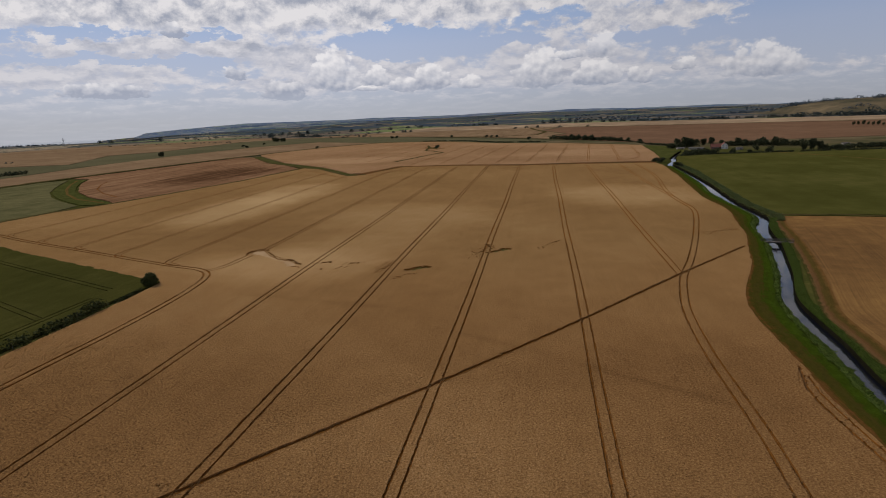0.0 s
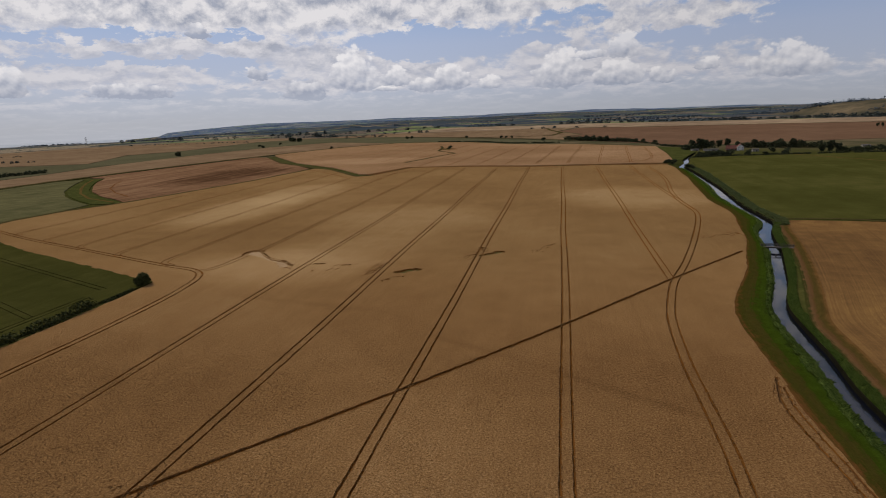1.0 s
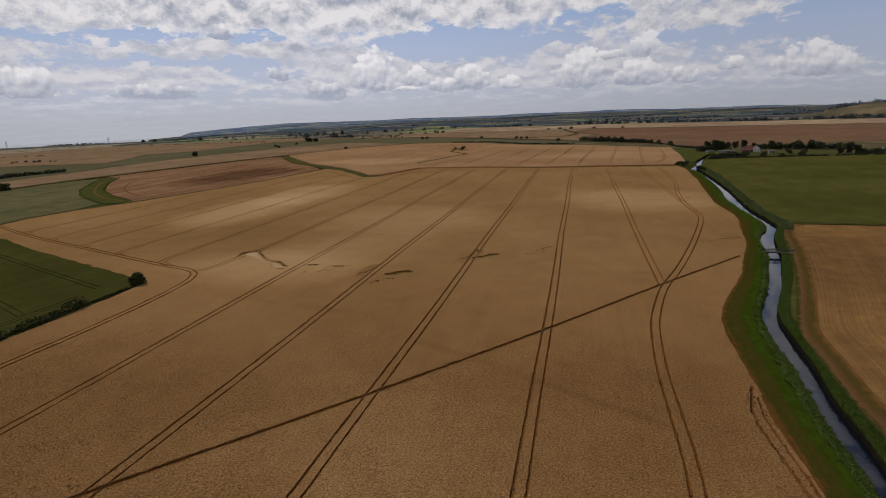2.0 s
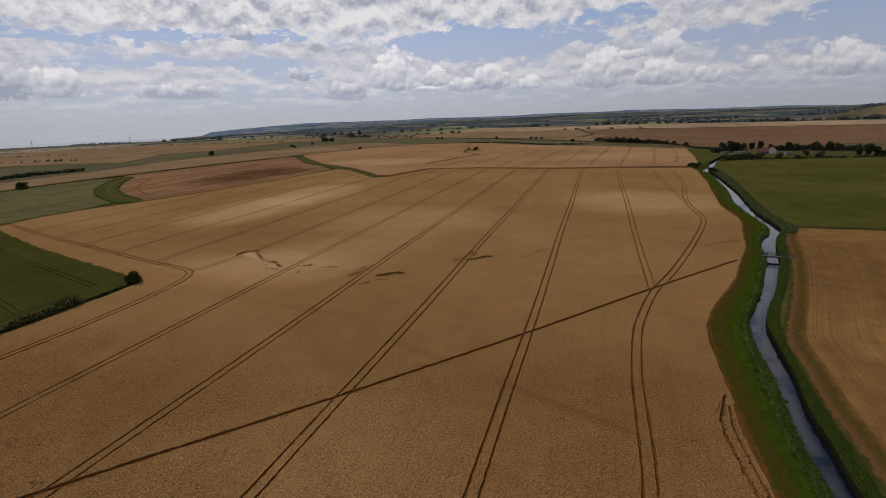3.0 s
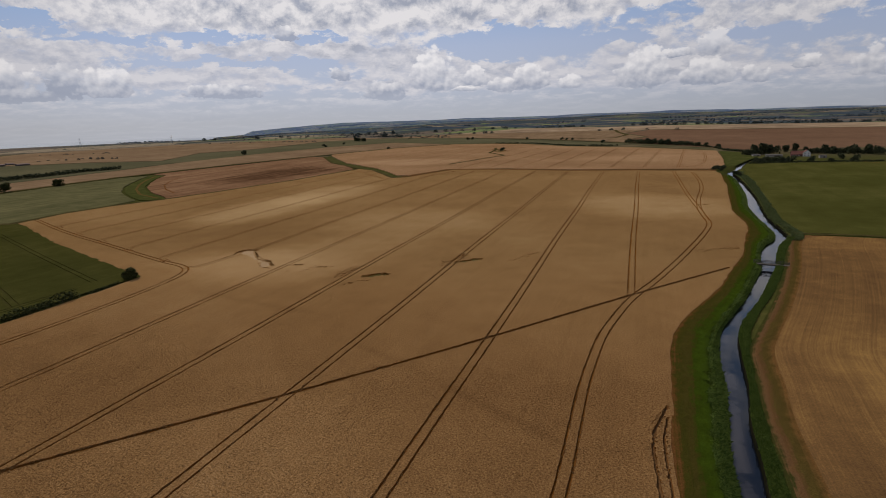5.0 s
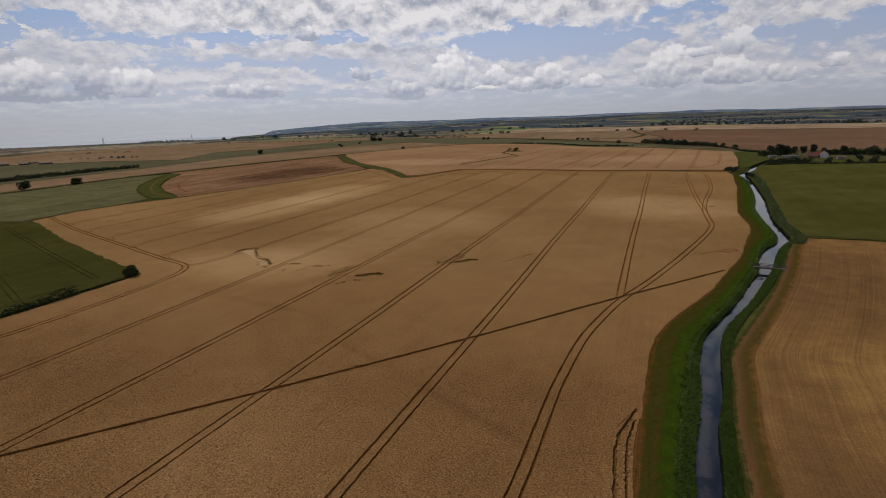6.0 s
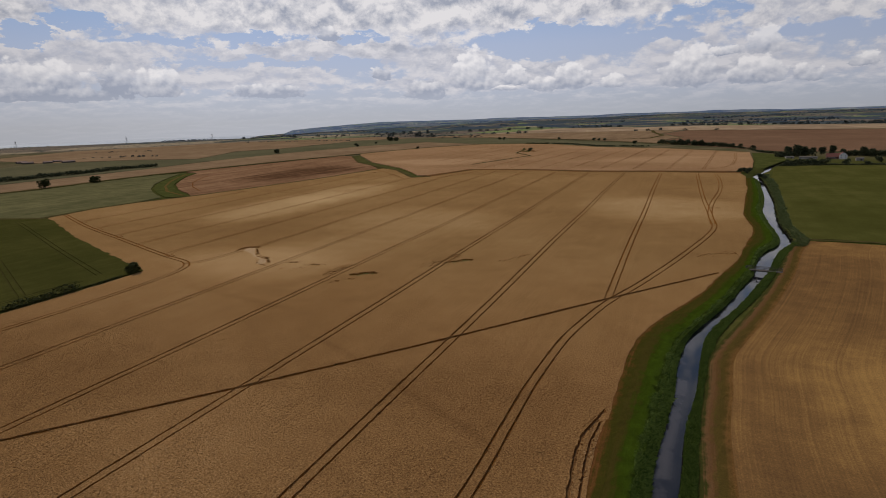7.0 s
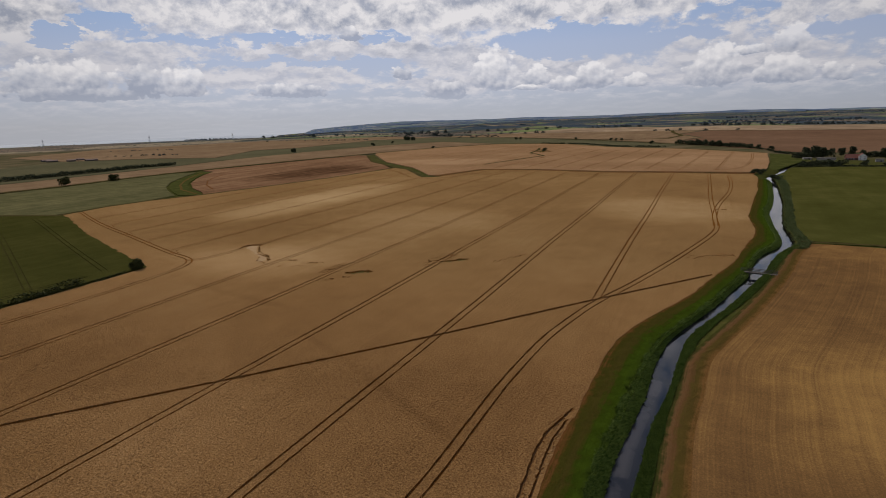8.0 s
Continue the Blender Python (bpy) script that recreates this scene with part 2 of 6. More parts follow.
def land_mat(name, stops, big=0.012, mid=0.12, fine=4.0, weights=(0.4, 0.3, 0.3), rows=None, pale=(), bump_d=0.15, rough=0.95, sheen=0.0, ripe=None, streaks=()):
    """Field surface: two coarse mottles, a fine grain, drill rows (angle, stretch, amount) and paler or darker areas
    (x, y, rx, ry, amount).
    """
    m, tr, bsdf, pos = start_mat(name)
    f = None
    grain = n_range(tr, n_noise(tr, pos, fine, 4.0, 0.74), 0.28, 0.72, smooth=False)
    for k, (sc, w) in enumerate(zip((big, mid), weights)):
        t = n_math(tr, "MULTIPLY", n_noise(tr, pos, sc, 4.0, 0.6), w)
        f = t if f is None else n_math(tr, "ADD", f, t)
    f = n_math(tr, "ADD", f, n_math(tr, "MULTIPLY", grain, weights[2]))
    if rows:
        angle, spacing, amount = rows
        if angle is None:
            co = tr.nodes.new("ShaderNodeUVMap")
            co.uv_map = "swath"
            r = n_noise(tr, turned(tr, co.outputs[0], 0.0, 1.3 / spacing, 0.014), 1.0, 5.0, 0.72)
            r = n_math(tr, "ADD", n_math(tr, "MULTIPLY", r, 0.68), n_math(tr, "MULTIPLY", n_noise(tr, turned(tr, co.outputs[0], 0.0, 0.16, 0.008), 1.0, 3.0), 0.32))
            hatch = n_noise(tr, turned(tr, co.outputs[0], 4.0, 0.05, 1.4), 1.0, 3.0, 0.6)
            r = n_math(tr, "ADD", r, n_math(tr, "MULTIPLY", n_math(tr, "SUBTRACT", hatch, 0.5), 0.16))
        else:
            r = n_noise(tr, turned(tr, pos, angle, 1.0 / spacing, 0.012), 1.0, 3.0, 0.6)
        f = n_math(tr, "ADD", f, n_math(tr, "MULTIPLY", n_math(tr, "SUBTRACT", r, 0.5), amount))
    if pale:
        sep = tr.nodes.new("ShaderNodeSeparateXYZ")
        wob = n_math(tr, "MULTIPLY", n_math(tr, "SUBTRACT", n_noise(tr, pos, 0.03, 4.0, 0.6), 0.5), 1.6)
        tr.links.new(pos, sep.inputs[0])
        for px, py, rx, ry, k in pale:
            dx = n_math(tr, "DIVIDE", n_math(tr, "SUBTRACT", sep.outputs[0], px), rx)
            dy = n_math(tr, "DIVIDE", n_math(tr, "SUBTRACT", sep.outputs[1], py), ry)
            d2 = n_math(tr, "ADD", n_math(tr, "ADD", n_math(tr, "MULTIPLY", dx, dx), n_math(tr, "MULTIPLY", dy, dy)), wob)
            f = n_math(tr, "ADD", f, n_math(tr, "MULTIPLY", n_range(tr, d2, 1.6, 0.0), k))
    for x0, y0, x1, y1, wide, k in streaks:
        # a thin, uneven line of changed tone across the crop
        d = Vector((x1 - x0, y1 - y0)).normalized()
        line = tr.nodes.new("ShaderNodeMapping")
        line.vector_type = "TEXTURE"
        tr.links.new(pos, line.inputs[0])
        line.inputs["Location"].default_value, line.inputs["Rotation"].default_value = (x0, y0, 0), (0, 0, math.atan2(d.y, d.x))
        uv = tr.nodes.new("ShaderNodeSeparateXYZ")
        tr.links.new(line.outputs[0], uv.inputs[0])
        long = math.hypot(x1 - x0, y1 - y0)
        off = n_math(tr, "ADD", n_math(tr, "ABSOLUTE", uv.outputs[1]), n_math(tr, "MULTIPLY", n_noise(tr, pos, 0.3, 4.0, 0.7), wide))
        inside = n_math(tr, "MULTIPLY", n_range(tr, uv.outputs[0], 0.0, 8.0), n_range(tr, uv.outputs[0], long, long - 8.0))
        f = n_math(tr, "ADD", f, n_math(tr, "MULTIPLY", n_math(tr, "MULTIPLY", inside, n_range(tr, off, 2.0 * wide, 0.4 * wide)), k))
    col = n_ramp(tr, f, stops)
    if ripe:
        # air haze put into the colour: yellower, less russet up the field (y from, y to)
        up = tr.nodes.new("ShaderNodeSeparateXYZ")
        tr.links.new(pos, up.inputs[0])
        far = n_math(tr, "ADD", up.outputs[1], n_math(tr, "MULTIPLY", n_math(tr, "SUBTRACT", n_noise(tr, pos, 0.02, 4.0), 0.5), 90.0))
        tone = n_mix(tr, n_range(tr, far, *ripe), (1.0, 1.0, 0.98), (0.975, 1.03, 1.03))
        n = tr.nodes.new("ShaderNodeVectorMath")
        n.operation = "MULTIPLY"
        tr.links.new(col, n.inputs[0])
        tr.links.new(tone, n.inputs[1])
        col = n.outputs[0]
    tr.links.new(col, bsdf.inputs["Base Color"])
    bsdf.inputs["Roughness"].default_value = rough
    bsdf.inputs["Specular IOR Level"].default_value = 0.0
    bsdf.inputs["Sheen Weight"].default_value, bsdf.inputs["Sheen Roughness"].default_value = sheen, 0.6
    bsdf.inputs["Sheen Tint"].default_value = (1.0, 0.86, 0.68, 1)
    bump(tr, bsdf, grain, 0.6, bump_d)
    return m


def leaf_mat(name, dark, light, spread=0.35):
    m, tr, bsdf, pos = start_mat(name)
    geo = tr.nodes.new("ShaderNodeNewGeometry")
    f = n_math(tr, "ADD", n_math(tr, "MULTIPLY", geo.outputs["Random Per Island"], spread),
               n_math(tr, "MULTIPLY", n_noise(tr, pos, 0.5, 3.0), 1.0 - spread))
    tr.links.new(n_ramp(tr, f, [(0.25, dark), (0.75, light)]), bsdf.inputs["Base Color"])
    bsdf.inputs["Roughness"].default_value = 0.85
    bsdf.inputs["Specular IOR Level"].default_value = 0.06
    return m


def plain_mat(name, a, b, scale=2.0, rough=0.8, metal=0.0):
    m, tr, bsdf, pos = start_mat(name)
    f = n_noise(tr, pos, scale, 5.0, 0.65)
    tr.links.new(n_ramp(tr, f, [(0.3, a), (0.7, b)]), bsdf.inputs["Base Color"])
    bsdf.inputs["Roughness"].default_value, bsdf.inputs["Metallic"].default_value = rough, metal
    bump(tr, bsdf, f, 0.3, 0.03)
    return m


# paler and darker areas of wheat; sunlit golden patches are put into the colour
PALE = [(-128, 175, 24, 50, 0.25), (-122, 232, 24, 45, 0.18), (-57, 71, 30, 20, 0.19), (-40, 92, 26, 22, 0.10), (56, 205, 36, 34, 0.20), (-40, 150, 34, 40, 0.14), (-150, 112, 60, 48, -0.02), (48, -14, 34, 34, -0.07), (10, -50, 60, 26, -0.05), (-42, -20, 36, 36, -0.06)]
# ripe: range of y over which distance haze is put into the colour
WHEAT = land_mat("ripe wheat", [(0.275, (0.120, 0.058, 0.0215)), (0.575, (0.265, 0.1425, 0.0555)), (0.925, (0.465, 0.290, 0.140))],
                 0.012, 0.16, 3.6, (0.40, 0.16, 0.56), (0.0, 0.7, 0.10), PALE, 0.2, sheen=0.0, ripe=(15.0, 120.0), streaks=[(17.0, 11.5, 47.0, -6.6, 1.3, -0.07), (-6.0, 24.0, 19.0, 11.0, 1.1, -0.05), (-60.0, 44.0, -14.0, 34.0, 1.6, -0.05)])
WHEAT_FAR = land_mat("ripe wheat beyond the track", [(0.2, (0.13, 0.068, 0.032)), (0.5, (0.285, 0.163, 0.080)), (0.85, (0.49, 0.315, 0.175))],
                     0.01, 0.12, 2.0, (0.4, 0.14, 0.46), (-4.5, 1.5, 0.10), [(-160, 460, 60, 40, 0.16), (59, 490, 60, 45, 0.1)], 0.25, sheen=0.0)
RUT = land_mat("bare rut soil", [(0.3, (0.130, 0.052, 0.011)), (0.7, (0.26, 0.108, 0.026))], 0.05, 0.5, 5.0)
OLD_RUT = land_mat("old rut, weathered grey brown", [(0.3, (0.085, 0.040, 0.015)), (0.7, (0.20, 0.105, 0.042))], 0.05, 0.5, 5.0)
RUT_GREEN = land_mat("tracks in green crop", [(0.3, (0.032, 0.030, 0.009)), (0.7, (0.064, 0.056, 0.019))], 0.05, 0.5, 5.0)
# rut walls: the shade on the stalks is put into this colour
STALK = land_mat("stalks, shade in colour", [(0.3, (0.170, 0.070, 0.016)), (0.7, (0.35, 0.153, 0.040))], 0.05, 0.5, 5.0)
TRODDEN = land_mat("trodden crop", [(0.3, (0.16, 0.085, 0.034)), (0.7, (0.36, 0.215, 0.098))], 0.1, 0.8, 3.0)
LODGED = land_mat("flattened crop", [(0.3, (0.27, 0.17, 0.085)), (0.7, (0.56, 0.385, 0.22))], 0.1, 0.6, 3.0)
RUSSET = land_mat("bare russet soil", [(0.3, (0.11, 0.042, 0.012)), (0.7, (0.22, 0.095, 0.032))], 0.1, 0.8, 4.0)
# broken stalks darkened by shade that is put into the colour
SHADY = land_mat("broken stalks, shade in colour", [(0.3, (0.055, 0.026, 0.008)), (0.7, (0.14, 0.070, 0.022))], 0.1, 0.8, 4.0)
WEEDY = land_mat("weeds in crop", [(0.3, (0.045, 0.042, 0.011)), (0.7, (0.115, 0.100, 0.032))], 0.1, 0.8, 4.0)
# the first pale areas put a sunlit golden patch into the stubble's colour
STUBBLE = land_mat("cut stubble", [(0.25, (0.104, 0.056, 0.024)), (0.5, (0.183, 0.098, 0.036)), (0.8, (0.34, 0.191, 0.061))],
                   0.03, 0.2, 4.0, (0.36, 0.34, 0.30), (None, 0.5, 0.75), [(99, 28, 12, 22, 0.15), (88, 32, 16, 34, 0.05), (108, 92, 30, 34, -0.08), (90, -10, 18, 16, -0.10)], 0.1)
PASTURE = land_mat("pasture", [(0.25, (0.042, 0.042, 0.009)), (0.5, (0.067, 0.066, 0.016)), (0.8, (0.125, 0.108, 0.034))],
                   0.018, 0.07, 2.0, (0.5, 0.35, 0.15), (70.0, 6.0, 0.2))
DARKCROP = land_mat("dark green crop", [(0.25, (0.028, 0.029, 0.007)), (0.5, (0.049, 0.048, 0.012)), (0.8, (0.098, 0.084, 0.025))],
                    0.02, 0.15, 2.5, (0.4, 0.3, 0.3), (32.0, 3.0, 0.25))
GREYCROP = land_mat("grey green crop", [(0.25, (0.066, 0.064, 0.028)), (0.5, (0.107, 0.099, 0.044)), (0.8, (0.19, 0.165, 0.075))],
                    0.03, 0.12, 2.0, (0.4, 0.4, 0.2), (30.0, 4.0, 0.4))
BROWNCROP = land_mat("reddish ripe crop", [(0.2, (0.082, 0.042, 0.021)), (0.45, (0.182, 0.098, 0.051)), (0.8, (0.31, 0.182, 0.100))],
                     0.02, 0.12, 2.0, (0.35, 0.35, 0.30), (-4.0, 5.0, 0.8), [(-235, 345, 36, 70, -0.26)], sheen=0.0)
TANCROP = land_mat("pale ripe crop", [(0.25, (0.125, 0.080, 0.046)), (0.5, (0.205, 0.134, 0.076)), (0.8, (0.32, 0.215, 0.124))], 0.012, 0.05, 1.0, (0.5, 0.35, 0.15), (5.0, 8.0, 0.35))
REDSOIL = land_mat("brown stubble", [(0.25, (0.105, 0.058, 0.034)), (0.5, (0.155, 0.089, 0.053)), (0.8, (0.225, 0.137, 0.084))], 0.006, 0.05, 1.0, (0.5, 0.3, 0.2), (60.0, 20.0, 0.2))
PALECROP = land_mat("pale stubble", [(0.25, (0.17, 0.115, 0.072)), (0.5, (0.28, 0.198, 0.125)), (0.75, (0.46, 0.34, 0.215))], 0.005, 0.03, 1.0, (0.55, 0.3, 0.15), (-72.0, 40.0, 0.6))
MEADOW = land_mat("rough meadow", [(0.25, (0.062, 0.058, 0.030)), (0.5, (0.100, 0.091, 0.049)), (0.8, (0.16, 0.136, 0.074))], 0.012, 0.1, 1.0, (0.5, 0.3, 0.2))
DITCH = land_mat("ditch grass", [(0.25, (0.036, 0.040, 0.012)), (0.5, (0.066, 0.064, 0.021)), (0.8, (0.125, 0.10, 0.042))], 0.05, 0.2, 2.0, (0.35, 0.4, 0.25))
LUSH = land_mat("lush strip", [(0.25, (0.030, 0.038, 0.010)), (0.5, (0.058, 0.064, 0.017)), (0.8, (0.14, 0.115, 0.042))], 0.06, 0.22, 2.0, (0.35, 0.45, 0.2))
DRYGRASS = land_mat("dry grass margin", [(0.25, (0.085, 0.036, 0.013)), (0.5, (0.14, 0.064, 0.024)), (0.8, (0.24, 0.13, 0.052))], 0.1, 0.6, 4.0)
def zone_mat(name, zones):
    """Grass that changes from one edge of a strip to the other (u from 0 to 1), streaked along its run."""
    m, tr, bsdf, pos = start_mat(name)
    co = tr.nodes.new("ShaderNodeUVMap")
    co.uv_map = "swath"
    sep = tr.nodes.new("ShaderNodeSeparateXYZ")
    tr.links.new(co.outputs[0], sep.inputs[0])
    streak = n_noise(tr, turned(tr, co.outputs[0], 0.0, 14.0, 0.05), 1.0, 4.0, 0.65)
    mott = n_noise(tr, pos, 0.45, 5.0, 0.65)
    grain = n_range(tr, n_noise(tr, pos, 6.0, 3.0, 0.7), 0.3, 0.7, smooth=False)
    u = n_math(tr, "ADD", sep.outputs[0], n_math(tr, "MULTIPLY", n_math(tr, "SUBTRACT", mott, 0.5), 0.55))
    u = n_math(tr, "ADD", u, n_math(tr, "MULTIPLY", n_math(tr, "SUBTRACT", streak, 0.5), 0.45))
    col = n_ramp(tr, u, zones)
    dark = n_range(tr, n_math(tr, "ADD", n_math(tr, "MULTIPLY", grain, 0.6), n_math(tr, "MULTIPLY", mott, 0.4)), 0.1, 0.9, 0.48, 1.15, smooth=False)
    n = tr.nodes.new("ShaderNodeVectorMath")
    n.operation = "SCALE"
    tr.links.new(col, n.inputs[0])
    tr.links.new(dark, n.inputs["Scale"])
    tr.links.new(n.outputs[0], bsdf.inputs["Base Color"])
    bsdf.inputs["Roughness"].default_value = 0.95
    bsdf.inputs["Specular IOR Level"].default_value = 0.0
    bump(tr, bsdf, grain, 0.6, 0.15)
    return m


BANK_ZONES = zone_mat("bank from wheat to reeds", [(0.05, (0.17, 0.072, 0.023)), (0.16, (0.115, 0.060, 0.016)), (0.27, (0.056, 0.052, 0.009)), (0.46, (0.072, 0.055, 0.012)), (0.60, (0.042, 0.062, 0.006)), (0.78, (0.050, 0.078, 0.007)), (0.95, (0.042, 0.062, 0.009))])
EDGE_ZONES = zone_mat("margin from reeds to stubble", [(0.10, (0.055, 0.056, 0.014)), (0.24, (0.165, 0.088, 0.038)), (0.36, (0.150, 0.076, 0.030)), (0.54, (0.105, 0.072, 0.019)), (0.74, (0.110, 0.072, 0.019)), (0.95, (0.195, 0.098, 0.031))])
OLIVE = land_mat("olive regrowth", [(0.25, (0.065, 0.045, 0.013)), (0.5, (0.115, 0.074, 0.023)), (0.8, (0.20, 0.12, 0.04))], 0.1, 0.4, 3.0)
VERGE = land_mat("dark verge", [(0.3, (0.04, 0.035, 0.012)), (0.6, (0.085, 0.065, 0.025)), (0.9, (0.16, 0.11, 0.05))], 0.05, 0.4, 2.0)
LEAF = leaf_mat("hedge leaves", (0.020, 0.025, 0.008), (0.074, 0.077, 0.024))
# leaf colours with air haze put in, paler and bluer farther off
LEAF_MID = leaf_mat("far leaves, haze in colour", (0.046, 0.055, 0.052), (0.080, 0.092, 0.078))
LEAF_FAR = leaf_mat("distant leaves, haze in colour", (0.055, 0.074, 0.092), (0.092, 0.112, 0.126))
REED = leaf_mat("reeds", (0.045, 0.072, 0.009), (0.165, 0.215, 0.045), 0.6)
# brighter copy of the reeds: sun on the left bank put into the colour
REED_SUNNY = leaf_mat("reeds, sunlight in colour", (0.052, 0.086, 0.012), (0.225, 0.285, 0.065), 0.6)
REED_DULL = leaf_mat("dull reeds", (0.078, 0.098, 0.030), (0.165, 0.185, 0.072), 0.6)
TUFT = leaf_mat("grass tufts", (0.040, 0.052, 0.006), (0.072, 0.092, 0.012), 0.5)
# hedge leaves lifted in tone to hold air haze in the colour
LEAF_HAZE = leaf_mat("hedgerow leaves, haze in colour", (0.030, 0.036, 0.020), (0.085, 0.090, 0.042))
BARK = plain_mat("bark", (0.05, 0.035, 0.025), (0.12, 0.09, 0.065), 6.0)
TIMBER = plain_mat("grey timber", (0.042, 0.033, 0.025), (0.100, 0.080, 0.062), 8.0)
RENDERED = plain_mat("white render", (0.55, 0.52, 0.47), (0.72, 0.69, 0.64), 0.8)
BOARDING = plain_mat("weathered pale boarding", (0.20, 0.18, 0.155), (0.34, 0.31, 0.27), 0.6)
BRICK = plain_mat("red brick", (0.060, 0.024, 0.017), (0.12, 0.05, 0.035), 3.0)
ROOFTILE = plain_mat("red clay tile", (0.11, 0.034, 0.022), (0.19, 0.062, 0.040), 1.5)
SHEETING = plain_mat("grey sheeting", (0.060, 0.052, 0.045), (0.115, 0.10, 0.086), 0.3, 0.95)
DARKGLASS = plain_mat("dark glazing", (0.015, 0.018, 0.022), (0.04, 0.045, 0.05), 1.0, 0.15)
STEEL = plain_mat("galvanised steel", (0.16, 0.17, 0.18), (0.26, 0.27, 0.28), 3.0, 0.5, 0.4)


def water_mat():
    m, tr, bsdf, pos = start_mat("stream water")
    co = tr.nodes.new("ShaderNodeUVMap")
    co.uv_map = "swath"
    sep = tr.nodes.new("ShaderNodeSeparateXYZ")
    tr.links.new(co.outputs[0], sep.inputs[0])
    scum = n_range(tr, n_noise(tr, pos, 0.13, 5.0, 0.6), 0.44, 0.60)
    scum = n_math(tr, "MULTIPLY", scum, n_range(tr, sep.outputs[0], 0.85, 0.40))
    tr.links.new(n_mix(tr, scum, (0.005, 0.006, 0.011), (0.045, 0.041, 0.044)), bsdf.inputs["Base Color"])
    tr.links.new(n_range(tr, scum, 0.0, 1.0, 0.03, 0.11), bsdf.inputs["Roughness"])
    bsdf.inputs["IOR"].default_value = 1.33
    bump(tr, bsdf, n_noise(tr, pos, 1.2, 3.0), 0.05, 0.02)
    return m


WATER = water_mat()
# wet earth, near black: shade under overhanging reeds is put into the colour
MUD = land_mat("wet earth, shade in colour", [(0.3, (0.006, 0.006, 0.004)), (0.7, (0.020, 0.018, 0.010))], 0.1, 0.8, 3.0)
SEA = plain_mat("sea", (0.20, 0.24, 0.28), (0.26, 0.30, 0.34), 0.002, 0.35)


def country_mat():
    """Open ground: rough grass near by, small fields and hedges far off."""
    m, tr, bsdf, pos = start_mat("open country")
    v = tr.nodes.new("ShaderNodeTexVoronoi")
    tr.links.new(turned(tr, pos, 8, 0.0055, 0.0027), v.inputs["Vector"])
    v.inputs["Scale"].default_value = 1.0
    cell = tr.nodes.new("ShaderNodeSeparateXYZ")
    tr.links.new(v.outputs["Color"], cell.inputs[0])
    mott = n_noise(tr, pos, 0.01, 5.0, 0.6)
    patch = n_ramp(tr, n_math(tr, "ADD", n_math(tr, "MULTIPLY", cell.outputs[0], 0.8), n_math(tr, "MULTIPLY", mott, 0.25)),
                   [(0.1, (0.060, 0.068, 0.062)), (0.36, (0.090, 0.096, 0.070)), (0.40, (0.19, 0.225, 0.085)), (0.45, (0.18, 0.20, 0.085)), (0.50, (0.14, 0.112, 0.086)), (0.75, (0.18, 0.135, 0.098)), (1.0, (0.38, 0.31, 0.20))])
    e = tr.nodes.new("ShaderNodeTexVoronoi")
    e.feature = "DISTANCE_TO_EDGE"
    tr.links.new(turned(tr, pos, 8, 0.0055, 0.0027), e.inputs["Vector"])
    patch = n_mix(tr, n_range(tr, e.outputs["Distance"], 0.05, 0.02), patch, (0.050, 0.060, 0.050))
    sep = tr.nodes.new("ShaderNodeSeparateXYZ")
    tr.links.new(pos, sep.inputs[0])
    far = n_math(tr, "SQRT", n_math(tr, "ADD", n_math(tr, "POWER", n_math(tr, "SUBTRACT", sep.outputs[0], 45.0), 2.0),
                                    n_math(tr, "POWER", n_math(tr, "ADD", sep.outputs[1], 75.0), 2.0)))
    grass = n_ramp(tr, n_math(tr, "ADD", n_math(tr, "MULTIPLY", n_noise(tr, pos, 0.3, 4.0), 0.6), n_math(tr, "MULTIPLY", n_noise(tr, pos, 4.0, 3.0), 0.4)),
                   [(0.3, (0.03, 0.038, 0.009)), (0.55, (0.06, 0.06, 0.016)), (0.8, (0.13, 0.095, 0.036))])
    # far woods hold blue air haze in their colour
    hazy_wood = n_mix(tr, n_range(tr, n_noise(tr, turned(tr, pos, 5, 0.0035, 0.0012), 1.0, 5.0, 0.6), 0.47, 0.51), patch, (0.048, 0.064, 0.080))
    patch = n_mix(tr, n_range(tr, far, 1500.0, 2100.0), patch, hazy_wood)
    # scrubby grassland on the down
    down = n_math(tr, "SQRT", n_math(tr, "ADD", n_math(tr, "POWER", n_math(tr, "SUBTRACT", sep.outputs[0], 1265.0), 2.0),
                                     n_math(tr, "POWER", n_math(tr, "SUBTRACT", sep.outputs[1], 1900.0), 2.0)))
    scrub = n_ramp(tr, n_noise(tr, pos, 0.009, 5.0, 0.65), [(0.35, (0.052, 0.052, 0.034)), (0.5, (0.105, 0.086, 0.054)), (0.68, (0.185, 0.140, 0.084))])
    patch = n_mix(tr, n_range(tr, down, 640.0, 540.0), patch, scrub)
    rough = n_ramp(tr, n_noise(tr, pos, 0.02, 5.0, 0.6), [(0.35, (0.062, 0.060, 0.028)), (0.5, (0.095, 0.080, 0.042)), (0.68, (0.16, 0.118, 0.068))])
    grass = n_mix(tr, n_range(tr, far, 540.0, 680.0), grass, rough)
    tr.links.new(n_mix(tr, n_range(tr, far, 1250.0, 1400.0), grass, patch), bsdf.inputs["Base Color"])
    bsdf.inputs["Roughness"].default_value = 0.95
    bsdf.inputs["Specular IOR Level"].default_value = 0.0
    return m


COUNTRY = country_mat()


def haze_glow(m, colour, strength):
    """Puts blue air haze into a far backdrop's emission; the hills give no light."""
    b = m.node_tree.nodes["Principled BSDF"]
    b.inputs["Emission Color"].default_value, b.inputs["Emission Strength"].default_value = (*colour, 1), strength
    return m


